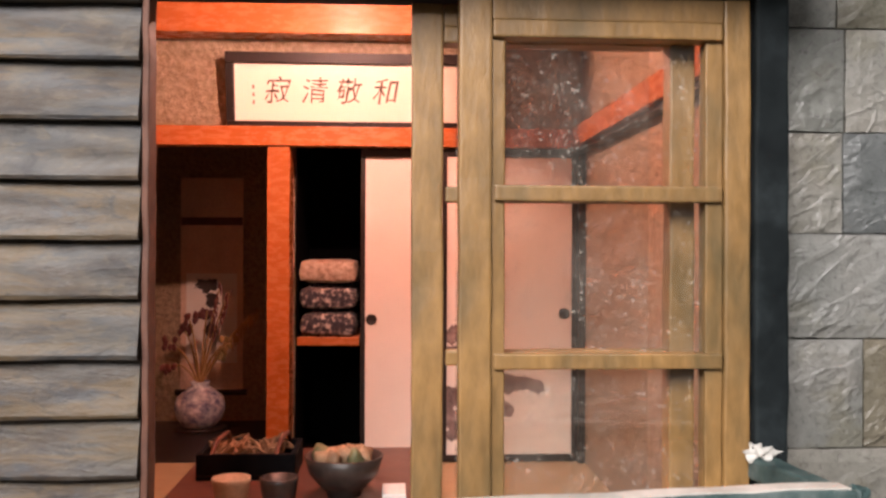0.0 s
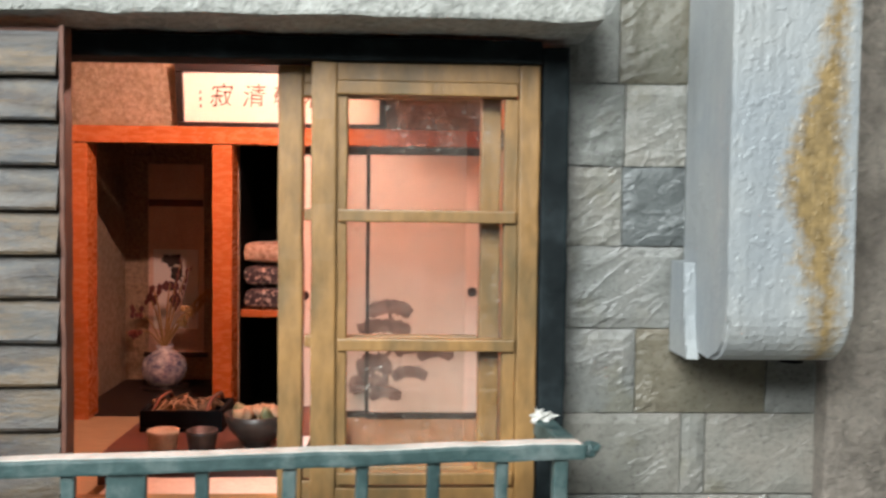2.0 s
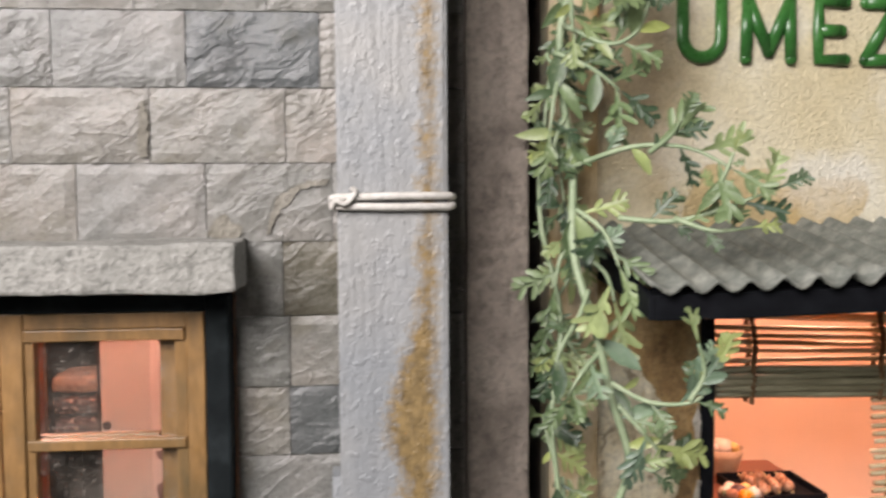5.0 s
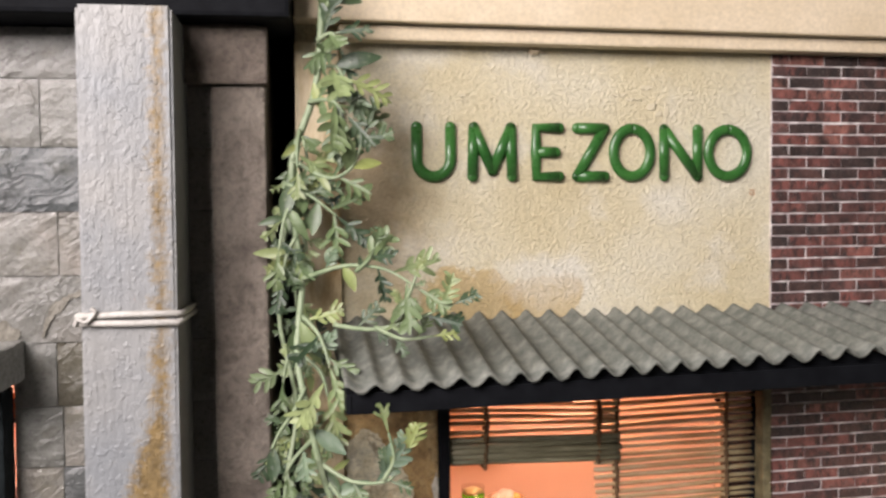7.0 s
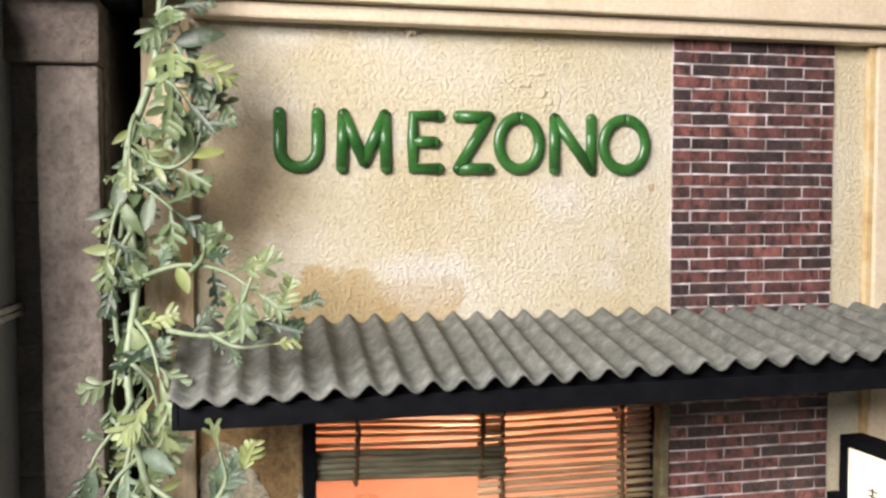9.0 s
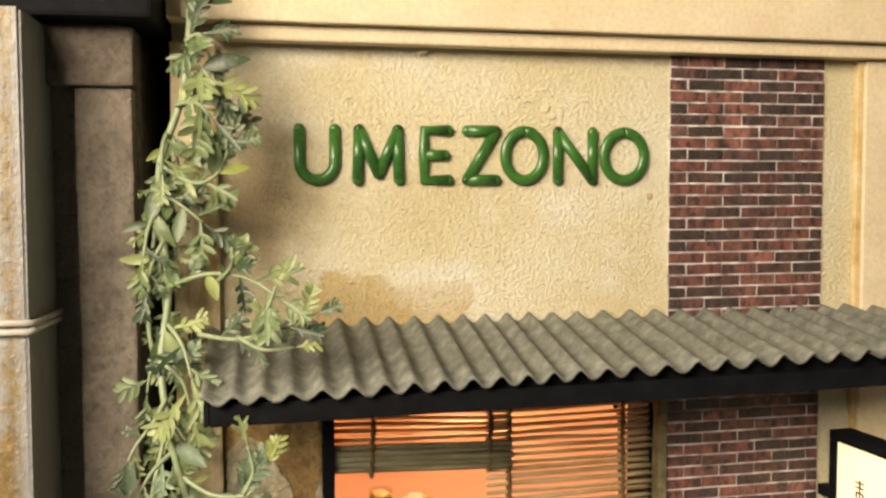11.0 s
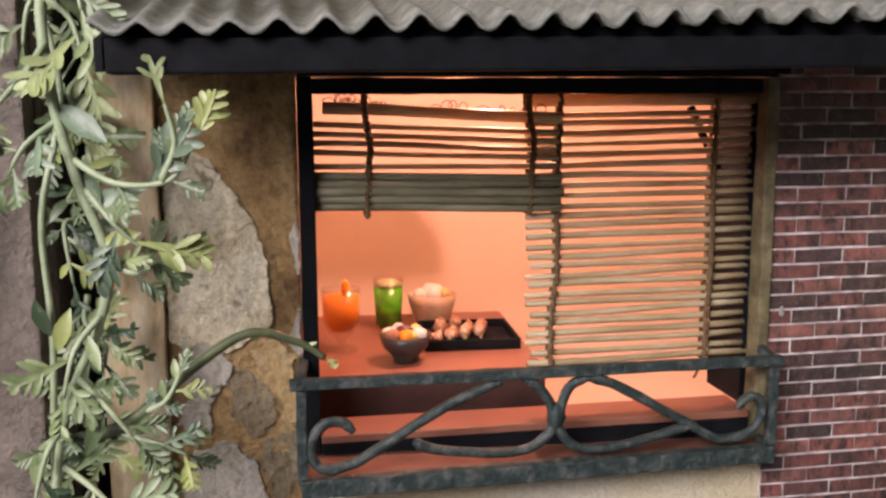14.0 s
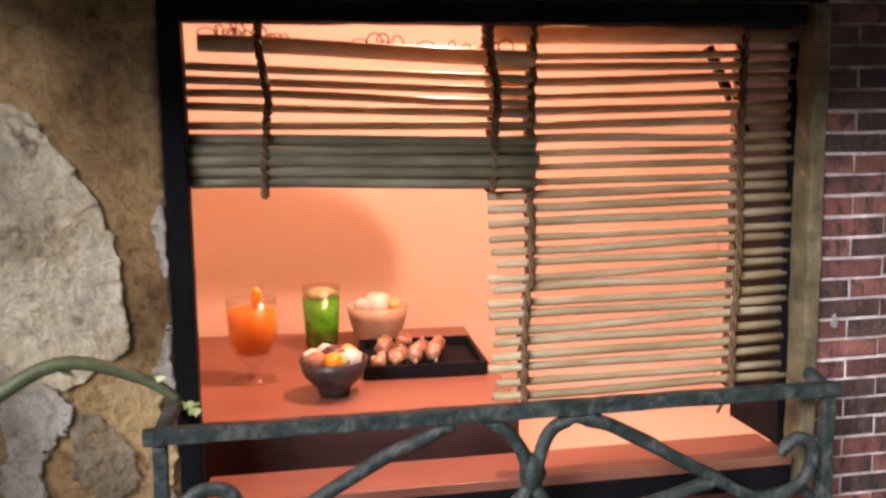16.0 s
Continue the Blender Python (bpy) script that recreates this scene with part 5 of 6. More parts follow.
for z in (0.36, 0.02):
    bar(on_front(0.135, z, 0.02), Vector((0.150, -0.003, on_front(0.135, z).z + 0.005)), 0.03, 0.03, "side_bar")
    bar(on_front(1.825, z, 0.02), Vector((1.815, -0.04, on_front(1.825, z).z + 0.025)), 0.03, 0.03, "side_bar")
SC = [
    [(0.30, 0.195), (0.27, 0.225), (0.21, 0.225), (0.17, 0.18), (0.165, 0.12), (0.20, 0.075), (0.27, 0.075), (0.36, 0.115), (0.50, 0.20), (0.66, 0.285), (0.80, 0.335)],
    [(0.50, 0.145), (0.54, 0.125), (0.68, 0.095), (0.84, 0.085), (0.93, 0.11), (0.985, 0.17), (0.97, 0.25), (0.93, 0.31), (0.88, 0.335)],
    [(1.12, 0.335), (1.05, 0.31), (1.015, 0.25), (1.00, 0.17), (1.05, 0.10), (1.14, 0.075), (1.30, 0.09), (1.44, 0.125), (1.50, 0.135)],
    [(1.10, 0.335), (1.20, 0.305), (1.36, 0.22), (1.50, 0.14), (1.60, 0.085), (1.70, 0.085), (1.765, 0.125), (1.785, 0.185), (1.76, 0.225), (1.715, 0.225), (1.685, 0.19)],
]
for pts in SC:
    line = spline([on_front(u, z) for u, z in pts], 6)
    part("scroll", ruffle(tube(line, [0.0175 if 2 < i < len(line) - 3 else 0.013 for i in range(len(line))], 8), 0.004, 14), SCROLL, bal, "curled wrought iron scroll", HOUSE, smooth=True)
part("clasp", blob(on_front(0.993, 0.20), (0.03, 0.03, 0.05), 2, 0.3, 3), SCROLL, bal, m=HOUSE, smooth=True)
part("hook", tube(spline([on_front(1.80, 0.15), on_front(1.775, 0.165, -0.02), on_front(1.79, 0.19, -0.01)], 4), 0.010, 6), SCROLL, bal, m=HOUSE, smooth=True)
bm = bmesh.new()
vs4 = [on_front(0.15, 0.03, 0.03), on_front(1.81, 0.03, 0.03), Vector((1.80, -0.005, 3.43)), Vector((0.16, -0.005, 3.46))]
top = [bm.verts.new(v) for v in vs4]
low = [bm.verts.new(v - Vector((0, 0, 0.03))) for v in vs4]
bm.faces.new(top)
bm.faces.new(low[::-1])
for i in range(4):
    bm.faces.new((top[i], low[i], low[(i + 1) % 4], top[(i + 1) % 4]))
part("ledge", bm, RUSTEDGE, bal, "red-brown ledge board", HOUSE)

# ---------------------------------------------------------------- corrugated canopy
can = thing("canopy", (1.1, -0.3, 4.73), "grey corrugated canopy on a black beam", "canopy", m=HOUSE)
bm = bmesh.new()
u0, u1 = -0.345, 3.05


def wave(u):
    """The sheet's rise across the waves: round waves, flatter near the free end."""
    p = float(np.interp(u, CREST, range(len(CREST))))
    a = 0.021 * (0.72 + 0.28 * min(1, max(0, (u + 0.05) / 0.3)))
    return a * (math.cos(2 * math.pi * p) + 0.10 * math.cos(4 * math.pi * p))


CREST = [-0.335, -0.225, -0.12, -0.01, 0.108, 0.226, 0.35, 0.462, 0.582, 0.697, 0.814, 0.923, 1.03, 1.143, 1.257, 1.382, 1.519, 1.658, 1.788, 1.92, 2.054, 2.19, 2.32, 2.45, 2.58, 2.71, 2.84, 2.97, 3.10]
n = 330
rows = []
for j in range(7):
    k = j / 6
    row = []
    for i in range(n + 1):
        u = u0 + (u1 - u0) * i / n
        rise = wave(u)
        front = -0.73 + 0.012 * noise.noise(Vector((u * 9, 0, 3)))
        v = front * (1 - k) + 0.0 * k
        z = (4.842 + 0.030 * (u + 0.34)) * (1 - k) + 5.025 * k + rise + 0.004 * noise.noise(Vector((u * 5, v * 5, 1)))
        row.append((u, v - 0.004, z))
    rows.append(row)
grid = [[[bm.verts.new((u, v, z + d)) for u, v, z in row] for row in rows] for d in (0.0, -0.012)]
for g in grid:
    for a, b in zip(g, g[1:]):
        for i in range(n):
            bm.faces.new((a[i], a[i + 1], b[i + 1], b[i]))
for i in range(n):
    bm.faces.new((grid[0][0][i], grid[1][0][i], grid[1][0][i + 1], grid[0][0][i + 1]))
for a, b in zip(range(6), range(1, 7)):
    bm.faces.new((grid[0][a][0], grid[0][b][0], grid[1][b][0], grid[1][a][0]))
part("corrugated_sheet", bm, ROOFING, can, m=HOUSE, smooth=True)
bm = worn_box(-0.315, 3.04, -0.695, -0.615, 4.732, 4.818, 0.006, 0.3, 0.003, 4)
for v in bm.verts:
    v.co.z += 0.012 * (v.co.x + 0.3)
part("beam", bm, BLACK, can, "black painted front beam", HOUSE)
# black sheet standing in for the shade in the gaps under the waves
bm = bmesh.new()
cut = []
for i in range(0, n + 1, 2):
    u = -0.31 + (3.03 + 0.31) * i / n
    rise = wave(u)
    cut.append((u, 4.79 + 0.012 * (u + 0.3), 4.842 + 0.030 * (u + 0.34) + 0.10 * (0.183 - 0.03 * (u + 0.34)) + rise - 0.016))
for v in (-0.66, -0.645):
    low, top = [bm.verts.new((u, v, a)) for u, a, b in cut], [bm.verts.new((u, v, b)) for u, a, b in cut]
    for a in range(len(cut) - 1):
        bm.faces.new((low[a], low[a + 1], top[a + 1], top[a]))
part("wave_gap_shade", bm, BLACK, can, "black sheet cut to the waves in place of the gaps' shade", HOUSE)
bm = box(-0.338, -0.316, -0.70, -0.004, 4.735, 4.815, 0.004)
for v in bm.verts:
    v.co.z += 0.235 * (v.co.y + 0.70)
part("side_board", bm, BLACK, can, "black board under the sheet's end", HOUSE)
for u in (-0.29, 1.5, 2.98):
    bm = box(u, u + 0.05, -0.614, -0.004, 4.745, 4.80, 0.004)
    for v in bm.verts:
        v.co.z += 0.12 * (v.co.y + 0.56)
    part("bracket", bm, BLACK, can, m=HOUSE)

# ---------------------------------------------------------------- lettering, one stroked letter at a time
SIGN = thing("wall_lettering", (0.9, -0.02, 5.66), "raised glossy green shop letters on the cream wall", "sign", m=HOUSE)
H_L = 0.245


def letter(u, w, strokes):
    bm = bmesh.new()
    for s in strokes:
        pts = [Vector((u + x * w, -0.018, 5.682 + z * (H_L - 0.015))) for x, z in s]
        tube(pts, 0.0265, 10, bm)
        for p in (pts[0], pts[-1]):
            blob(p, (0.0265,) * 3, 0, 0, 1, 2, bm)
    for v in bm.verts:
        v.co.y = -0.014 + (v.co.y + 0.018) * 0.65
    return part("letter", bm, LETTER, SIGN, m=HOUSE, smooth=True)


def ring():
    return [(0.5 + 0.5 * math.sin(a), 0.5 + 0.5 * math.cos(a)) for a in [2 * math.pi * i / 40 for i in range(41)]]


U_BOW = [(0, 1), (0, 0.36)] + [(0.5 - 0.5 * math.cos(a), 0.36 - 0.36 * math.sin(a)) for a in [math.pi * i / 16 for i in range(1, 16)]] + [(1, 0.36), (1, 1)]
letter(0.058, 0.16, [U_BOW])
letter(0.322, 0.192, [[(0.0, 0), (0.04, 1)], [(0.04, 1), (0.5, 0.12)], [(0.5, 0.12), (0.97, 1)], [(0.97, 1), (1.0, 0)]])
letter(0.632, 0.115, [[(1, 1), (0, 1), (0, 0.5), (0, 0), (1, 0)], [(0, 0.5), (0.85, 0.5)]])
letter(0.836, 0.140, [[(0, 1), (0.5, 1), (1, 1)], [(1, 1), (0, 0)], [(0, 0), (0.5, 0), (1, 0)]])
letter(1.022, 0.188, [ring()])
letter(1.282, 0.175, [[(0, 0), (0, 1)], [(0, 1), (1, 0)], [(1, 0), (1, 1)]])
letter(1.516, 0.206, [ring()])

bm = bmesh.new()
for a, b, c, d in ((0, 0.026, 0, 0.004), (0, 0.026, 0.024, 0.028), (0, 0.004, 0.005, 0.023), (0.022, 0.026, 0.005, 0.023), (0.008, 0.018, 0.012, 0.016)):
    box(1.746 + a, 1.746 + b, -0.0035, -0.001, 5.588 + c, 5.588 + d, 0, bm)
part("wall_stamp", bm, FADED, None, "small faded red stamp on the cream wall", HOUSE, category="stamp")

# ---------------------------------------------------------------- sign lantern
lan = thing("sign_lantern", (2.95, -0.2, 3.3), "black framed lantern sign with a lit cream face", "lantern", m=HOUSE)
LL = HOUSE @ Matrix.Translation((2.712, -0.085, 0)) @ Matrix.Rotation(math.radians(-86), 4, "Z")
GLOW = Mat("lit_cream_acrylic").color((0.8, 0.74, 0.6)).rough(0.5).set(Emission_Color=(1.0, 0.86, 0.62, 1), Emission_Strength=0.7).m
part("top", box(0, 0.46, 0, 0.13, 4.365, 4.415, 0.006), BLACK, lan, m=LL)
part("bottom", box(0, 0.46, 0, 0.13, 3.32, 3.38, 0.006), BLACK, lan, m=LL)
part("side", box(0, 0.05, 0, 0.13, 3.381, 4.364, 0.006), BLACK, lan, m=LL)
part("side", box(0.41, 0.46, 0, 0.13, 3.381, 4.364, 0.006), BLACK, lan, m=LL)
part("face", box(0.051, 0.409, 0.012, 0.12, 3.381, 4.364, 0), GLOW, lan, "lit cream face", LL)
for z in (4.15, 4.02, 3.89, 3.76):
    for a, b, c, d in ((0, 0.075, 0.044, 0.051), (0, 0.075, 0.020, 0.027), (0.008, 0.067, -0.006, 0.001), (0.032, 0.042, -0.04, 0.062), (0.004, 0.013, -0.035, 0.0), (0.060, 0.070, -0.035, 0.0)):
        part("character_bar", box(0.185 + 0.8 * a, 0.185 + 0.8 * b, 0.008, 0.0115, z + c, z + d, 0), INK, lan, m=LL)
for z in (4.055, 3.435):
    part("bracket", box(-0.083, -0.001, 0.0, 0.06, z, z + 0.055, 0.006), BLACK, lan, m=LL)

# ---------------------------------------------------------------- climbing plant
rng = random.Random(23)
ivy = thing("climbing_plant", (2.25, 1.75, 0.0), "artificial climbing plant with lobed grey-green leaves", "plant")


def leaf(bm, base, d, up, length, width, curl=0.25, blunt=0.3):
    """A folded blade; blunt rounds its tip."""
    d = d.normalized()
    side = d.cross(up).normalized()
    nor = side.cross(d)
    prev = None
    for k, w in ((0, 0.10), (0.16, 0.55), (0.38, 0.95), (0.60, 1.0), (0.80, 0.62 + 0.3 * blunt), (0.93, 0.25 + 0.5 * blunt), (1.0, 0.03 + 0.3 * blunt)):
        c = base + d * (length * k) - nor * (curl * length * k * k)
        a, b = side * (width / 2 * w), nor * (width * 0.18 * w)
        row = [bm.verts.new(c - a + b), bm.verts.new(c), bm.verts.new(c + a + b)]
        if prev:
            for j in (0, 1):
                bm.faces.new((prev[j], prev[j + 1], row[j + 1], row[j]))
        prev = row


def lobed(bm, base, d, up, length):
    """A deeply cut leaf: a thin midrib blade with pairs of blunt fingers and a three-fingered tip."""
    d = d.normalized()
    side = d.cross(up).normalized()
    nor = side.cross(d)
    curl = rng.uniform(-0.15, 0.4)
    leaf(bm, base, d, up, length, length * 0.13, curl, 0.6)
    for k, ln in ((0.28, 0.34), (0.46, 0.38), (0.64, 0.34), (0.82, 0.24)):
        for sg in (1, -1):
            if rng.random() < 0.10:
                continue
            a = math.radians(rng.uniform(32, 52)) * sg
            kk = k + rng.uniform(-0.04, 0.04)
            at = base + d * (length * kk) - nor * (curl * length * kk * kk)
            leaf(bm, at, d * math.cos(a) + side * math.sin(a) + nor * rng.uniform(-0.1, 0.25), up, length * ln * rng.uniform(0.8, 1.2), length * rng.uniform(0.10, 0.14), rng.uniform(-0.2, 0.5), rng.uniform(0.4, 1.0))


DARKSTEM = simple("dark_plant_stem", (0.035, 0.05, 0.02), (0.08, 0.10, 0.04), 10, 0.6, 0.006)


def spray(points, count, size, lobes=True, thick=0.011, bark=None):
    line = spline(points, 5)
    br = part("branch", tube(line, thick, 6, taper=0.45), bark or STEM, ivy, smooth=True)
    for i in range(count):
        k = 0.18 + 0.82 * (i + rng.random() * 0.6) / count
        j = min(int(k * (len(line) - 1)), len(line) - 2)
        p, d = line[j], (line[j + 1] - line[j]).normalized()
        s = d.cross(Vector((0, -1, 0.25))).normalized() * (1 if i % 2 else -1)
        way = (d * rng.uniform(0.45, 0.9) + s * rng.uniform(0.6, 1.0) + Vector((0, rng.uniform(-0.5, 0.2), rng.uniform(-0.15, 0.2)))).normalized()
        up = Vector((rng.uniform(-0.3, 0.3), -1, rng.uniform(-0.1, 0.5)))
        bm = bmesh.new()
        L = size * rng.uniform(0.6, 1.4)
        if lobes and rng.random() < 0.74:
            lobed(bm, p, way, up, L)
        else:
            leaf(bm, p, way, up, L * 0.75, L * rng.uniform(0.22, 0.32), rng.uniform(-0.2, 0.6), 0.2)
        part("leaf", bm, LEAF, br, smooth=True)
    bm = bmesh.new()
    lobed(bm, line[-1], line[-1] - line[-3], Vector((0, -1, 0.2)), size)
    part("leaf", bm, LEAF, br, smooth=True)


MAIN = [(2.33, 1.99, 6.40), (2.30, 1.98, 6.05), (2.20, 1.97, 5.74), (2.204, 1.952, 5.472), (2.231, 1.926, 5.229), (2.21, 1.825, 4.943), (2.259, 1.703, 4.68), (2.31, 1.70, 4.46), (2.373, 1.71, 4.247), (2.325, 1.74, 4.057), (2.22, 1.76, 3.81), (2.16, 1.80, 3.4), (2.18, 1.85, 2.6)]
part("stem", tube(spline(MAIN, 6), 0.016, 8, taper=0.8), STEM, ivy, "thick pale green stem", smooth=True)
part("stem", tube(spline([(2.18, 2.05, 5.6), (2.13, 2.02, 5.1), (2.20, 1.98, 4.7), (2.15, 1.90, 4.35), (2.17, 1.86, 4.0), (2.14, 1.88, 3.5), (2.15, 1.9, 2.7)], 6), 0.010, 7), STEM, ivy, smooth=True)
V = Vector
KEY = [
    ([(2.232, 1.92, 5.24), (2.40, 1.78, 5.30), (2.56, 1.68, 5.29), (2.68, 1.62, 5.22)], 12, 0.13),
    ([(2.36, 1.80, 5.06), (2.52, 1.70, 5.05), (2.68, 1.62, 5.10), (2.815, 1.58, 5.155)], 9, 0.09),
    ([(2.52, 1.70, 5.06), (2.62, 1.62, 5.02), (2.74, 1.60, 5.03)], 7, 0.09),
    ([(2.45, 1.75, 5.28), (2.50, 1.68, 5.33), (2.515, 1.62, 5.38)], 4, 0.08),
    ([(2.62, 1.64, 5.12), (2.65, 1.60, 5.20), (2.675, 1.59, 5.27)], 5, 0.06),
    ([(2.22, 1.90, 5.10), (2.30, 1.78, 5.02), (2.34, 1.72, 4.90)], 6, 0.15),
    ([(2.24, 1.74, 4.82), (2.20, 1.70, 4.74), (2.14, 1.66, 4.66), (2.11, 1.65, 4.60)], 7, 0.11),
    ([(2.27, 1.70, 4.62), (2.20, 1.66, 4.56), (2.15, 1.66, 4.48)], 6, 0.11),
    ([(2.30, 1.70, 4.52), (2.42, 1.64, 4.46), (2.56, 1.60, 4.47), (2.62, 1.60, 4.56)], 10, 0.12),
    ([(2.54, 1.60, 4.47), (2.58, 1.58, 4.56), (2.56, 1.58, 4.66)], 5, 0.10),
    ([(2.33, 1.70, 4.44), (2.40, 1.66, 4.36), (2.47, 1.68, 4.28)], 6, 0.12),
    ([(2.37, 1.70, 4.26), (2.44, 1.68, 4.22), (2.50, 1.70, 4.24)], 6, 0.12),
    ([(2.34, 1.73, 4.10), (2.28, 1.68, 4.02), (2.25, 1.66, 3.90)], 6, 0.12),
    ([(2.27, 1.74, 3.92), (2.36, 1.66, 3.86), (2.42, 1.66, 3.78)], 7, 0.13),
    ([(2.22, 1.76, 3.80), (2.18, 1.70, 3.72), (2.15, 1.68, 3.60)], 6, 0.12),
    ([(2.20, 1.78, 3.66), (2.30, 1.70, 3.62), (2.40, 1.68, 3.52)], 7, 0.14),
    ([(2.20, 1.95, 5.74), (2.34, 1.88, 5.66), (2.44, 1.86, 5.70), (2.49, 1.86, 5.82)], 11, 0.14),
    ([(2.23, 1.95, 5.86), (2.22, 1.90, 5.80), (2.22, 1.88, 5.70)], 4, 0.11),
    ([(2.27, 1.96, 5.98), (2.36, 1.88, 5.98), (2.42, 1.86, 5.92)], 8, 0.15),
    ([(2.30, 1.97, 6.12), (2.38, 1.90, 6.12), (2.42, 1.88, 6.06)], 7, 0.14),
    ([(2.31, 1.97, 6.24), (2.37, 1.92, 6.26), (2.40, 1.90, 6.20)], 6, 0.13),
    ([(2.33, 1.98, 6.34), (2.37, 1.92, 6.42), (2.38, 1.90, 6.5)], 5, 0.12),
    ([(2.17, 1.95, 5.64), (2.28, 1.88, 5.58), (2.38, 1.86, 5.50)], 8, 0.14),
    ([(2.19, 1.95, 5.56), (2.16, 1.90, 5.48), (2.14, 1.88, 5.36)], 5, 0.14),
    ([(2.21, 1.94, 5.42), (2.17, 1.92, 5.34), (2.15, 1.90, 5.24)], 5, 0.12),
    ([(2.22, 1.88, 5.0), (2.17, 1.85, 4.92), (2.15, 1.85, 4.82)], 4, 0.11),
    ([(2.21, 1.83, 4.95), (2.30, 1.76, 4.88), (2.33, 1.74, 4.78)], 5, 0.16),
]
for pts, count, size in KEY:
    low = pts[0][2] < 4.2
    spray(pts, max(2, int(count * (0.55 if low else 0.78 if pts[0][2] > 5.3 else 0.56))), size * (1.05 if low else 1.24))
# single broad leaves on the main stem
BROAD = LEAF.copy()
BROAD.name = "broad_pale_leaf"
for at, way, size in (((2.20, 1.95, 5.66), (-0.25, -0.15, -1), 0.18), ((2.205, 1.95, 5.65), (0.35, -0.25, -1), 0.12), ((2.215, 1.86, 5.06), (-0.22, -0.25, -1), 0.15), ((2.225, 1.85, 5.07), (0.42, -0.35, -1), 0.19),
                      ((2.265, 1.70, 4.66), (0.85, -0.25, -0.62), 0.17), ((2.12, 1.65, 4.60), (-0.05, -0.2, -1), 0.13), ((2.34, 1.69, 4.40), (0.9, -0.3, 0.35), 0.15), ((2.36, 1.70, 4.30), (0.9, -0.3, 0.25), 0.12),
                      ((2.17, 1.84, 4.02), (-0.2, -0.3, 0.9), 0.12), ((2.19, 1.83, 3.98), (0.3, -0.3, 0.9), 0.12), ((2.15, 1.84, 3.72), (-0.4, -0.3, -0.8), 0.14), ((2.29, 1.96, 6.06), (0.25, -0.3, -1), 0.12),
                      ((2.38, 1.88, 5.96), (0.2, -0.3, -0.9), 0.12), ((2.31, 1.72, 4.50), (0.5, -0.3, -0.8), 0.13), ((2.22, 1.93, 5.32), (0.5, -0.4, -0.7), 0.12)):
    bm = bmesh.new()
    leaf(bm, Vector(at), Vector(way), Vector((rng.uniform(-0.3, 0.3), -1, 0.15)), size, size * rng.uniform(0.34, 0.42), rng.uniform(-0.1, 0.35), 0.05)
    part("leaf", bm, BROAD, ivy, "broad pale green leaf", smooth=True)
# a dark tangle in the gap between the houses
for i in range(16):
    z = 5.9 - 0.16 * i + rng.uniform(-0.05, 0.05)
    a = V((2.20 + rng.uniform(-0.03, 0.05), 2.08 + rng.uniform(-0.04, 0.08), z))
    spray([a, a + V((rng.uniform(-0.06, 0.08), -0.05, rng.uniform(-0.08, 0.02))), a + V((rng.uniform(-0.06, 0.12), -0.10, -rng.uniform(0.05, 0.20)))], 7, 0.12)
# the arching shoot that reaches into the window
spray([(2.24, 1.76, 3.74), (2.40, 1.72, 3.80), (2.56, 1.76, 3.93), (2.72, 1.80, 4.02), (2.86, 1.83, 3.98), (2.93, 1.84, 3.93)], 3, 0.05, False, 0.021, DARKSTEM)
spray([(2.36, 1.73, 3.77), (2.48, 1.70, 3.74), (2.55, 1.72, 3.70)], 6, 0.10)
spray([(2.42, 1.73, 3.82), (2.50, 1.70, 3.86), (2.54, 1.70, 3.93)], 5, 0.08)

# ---------------------------------------------------------------- tea room things
low_table("tea_table", 2.62, 3.775, 2.595, 3.68, 3.64, 3.18, "red-brown tea table with a deep dark apron", TABLE, 0.32)
TT = 3.642
gb = thing("juice_goblet", (2.98, 3.0, TT), "tall goblet of bright orange juice", "glass")
part("goblet", lathe([(0.068, 0), (0.068, 0.008), (0.03, 0.02), (0.016, 0.030), (0.02, 0.052), (0.056, 0.078), (0.079, 0.14), (0.083, 0.27), (0.079, 0.27), (0.074, 0.14), (0.047, 0.088)], (2.98, 3.0, TT)), TUMBLER, gb, smooth=True)
part("juice", lathe([(0.01, 0.084), (0.047, 0.094), (0.073, 0.14), (0.077, 0.236), (0.02, 0.242)], (2.98, 3.0, TT)), ORANGE, gb, "bright orange juice", smooth=True)
part("fruit_slice", blob((3.0, 2.97, TT + 0.268), (0.018, 0.012, 0.045), 3, 0.2), ORANGE, gb, "orange fruit slice", smooth=True)
GREENJ = simple("green_soda", (0.05, 0.30, 0.008), (0.12, 0.55, 0.015), 22, 0.25, 0.001)
gg = thing("soda_glass", (3.20, 3.40, TT), "straight glass of bright green soda with froth", "glass")
part("tumbler", lathe([(0.05, 0), (0.062, 0.004), (0.072, 0.235), (0.068, 0.235), (0.058, 0.012)], (3.20, 3.40, TT)), TUMBLER, gg, smooth=True)
part("soda", lathe([(0.05, 0.012), (0.057, 0.014), (0.068, 0.19), (0.02, 0.195)], (3.20, 3.40, TT)), GREENJ, gg, "bright green soda", smooth=True)
part("froth", blob((3.20, 3.40, TT + 0.205), (0.060, 0.060, 0.022), 2, 0.3), simple("pale_froth", (0.42, 0.46, 0.20), (0.58, 0.60, 0.36), 20, 0.5, 0.003), gg, "pale froth", smooth=True)
wb = thing("sweet_bowl", (3.41, 3.45, TT), "pale brown bowl holding a scoop of ice cream", "bowl")
part("bowl", lathe([(0.075, 0), (0.08, 0.006), (0.108, 0.10), (0.117, 0.145), (0.109, 0.145), (0.09, 0.08), (0.02, 0.06)], (3.41, 3.45, TT), dent=0.02), CUPGLAZE, wb, smooth=True)
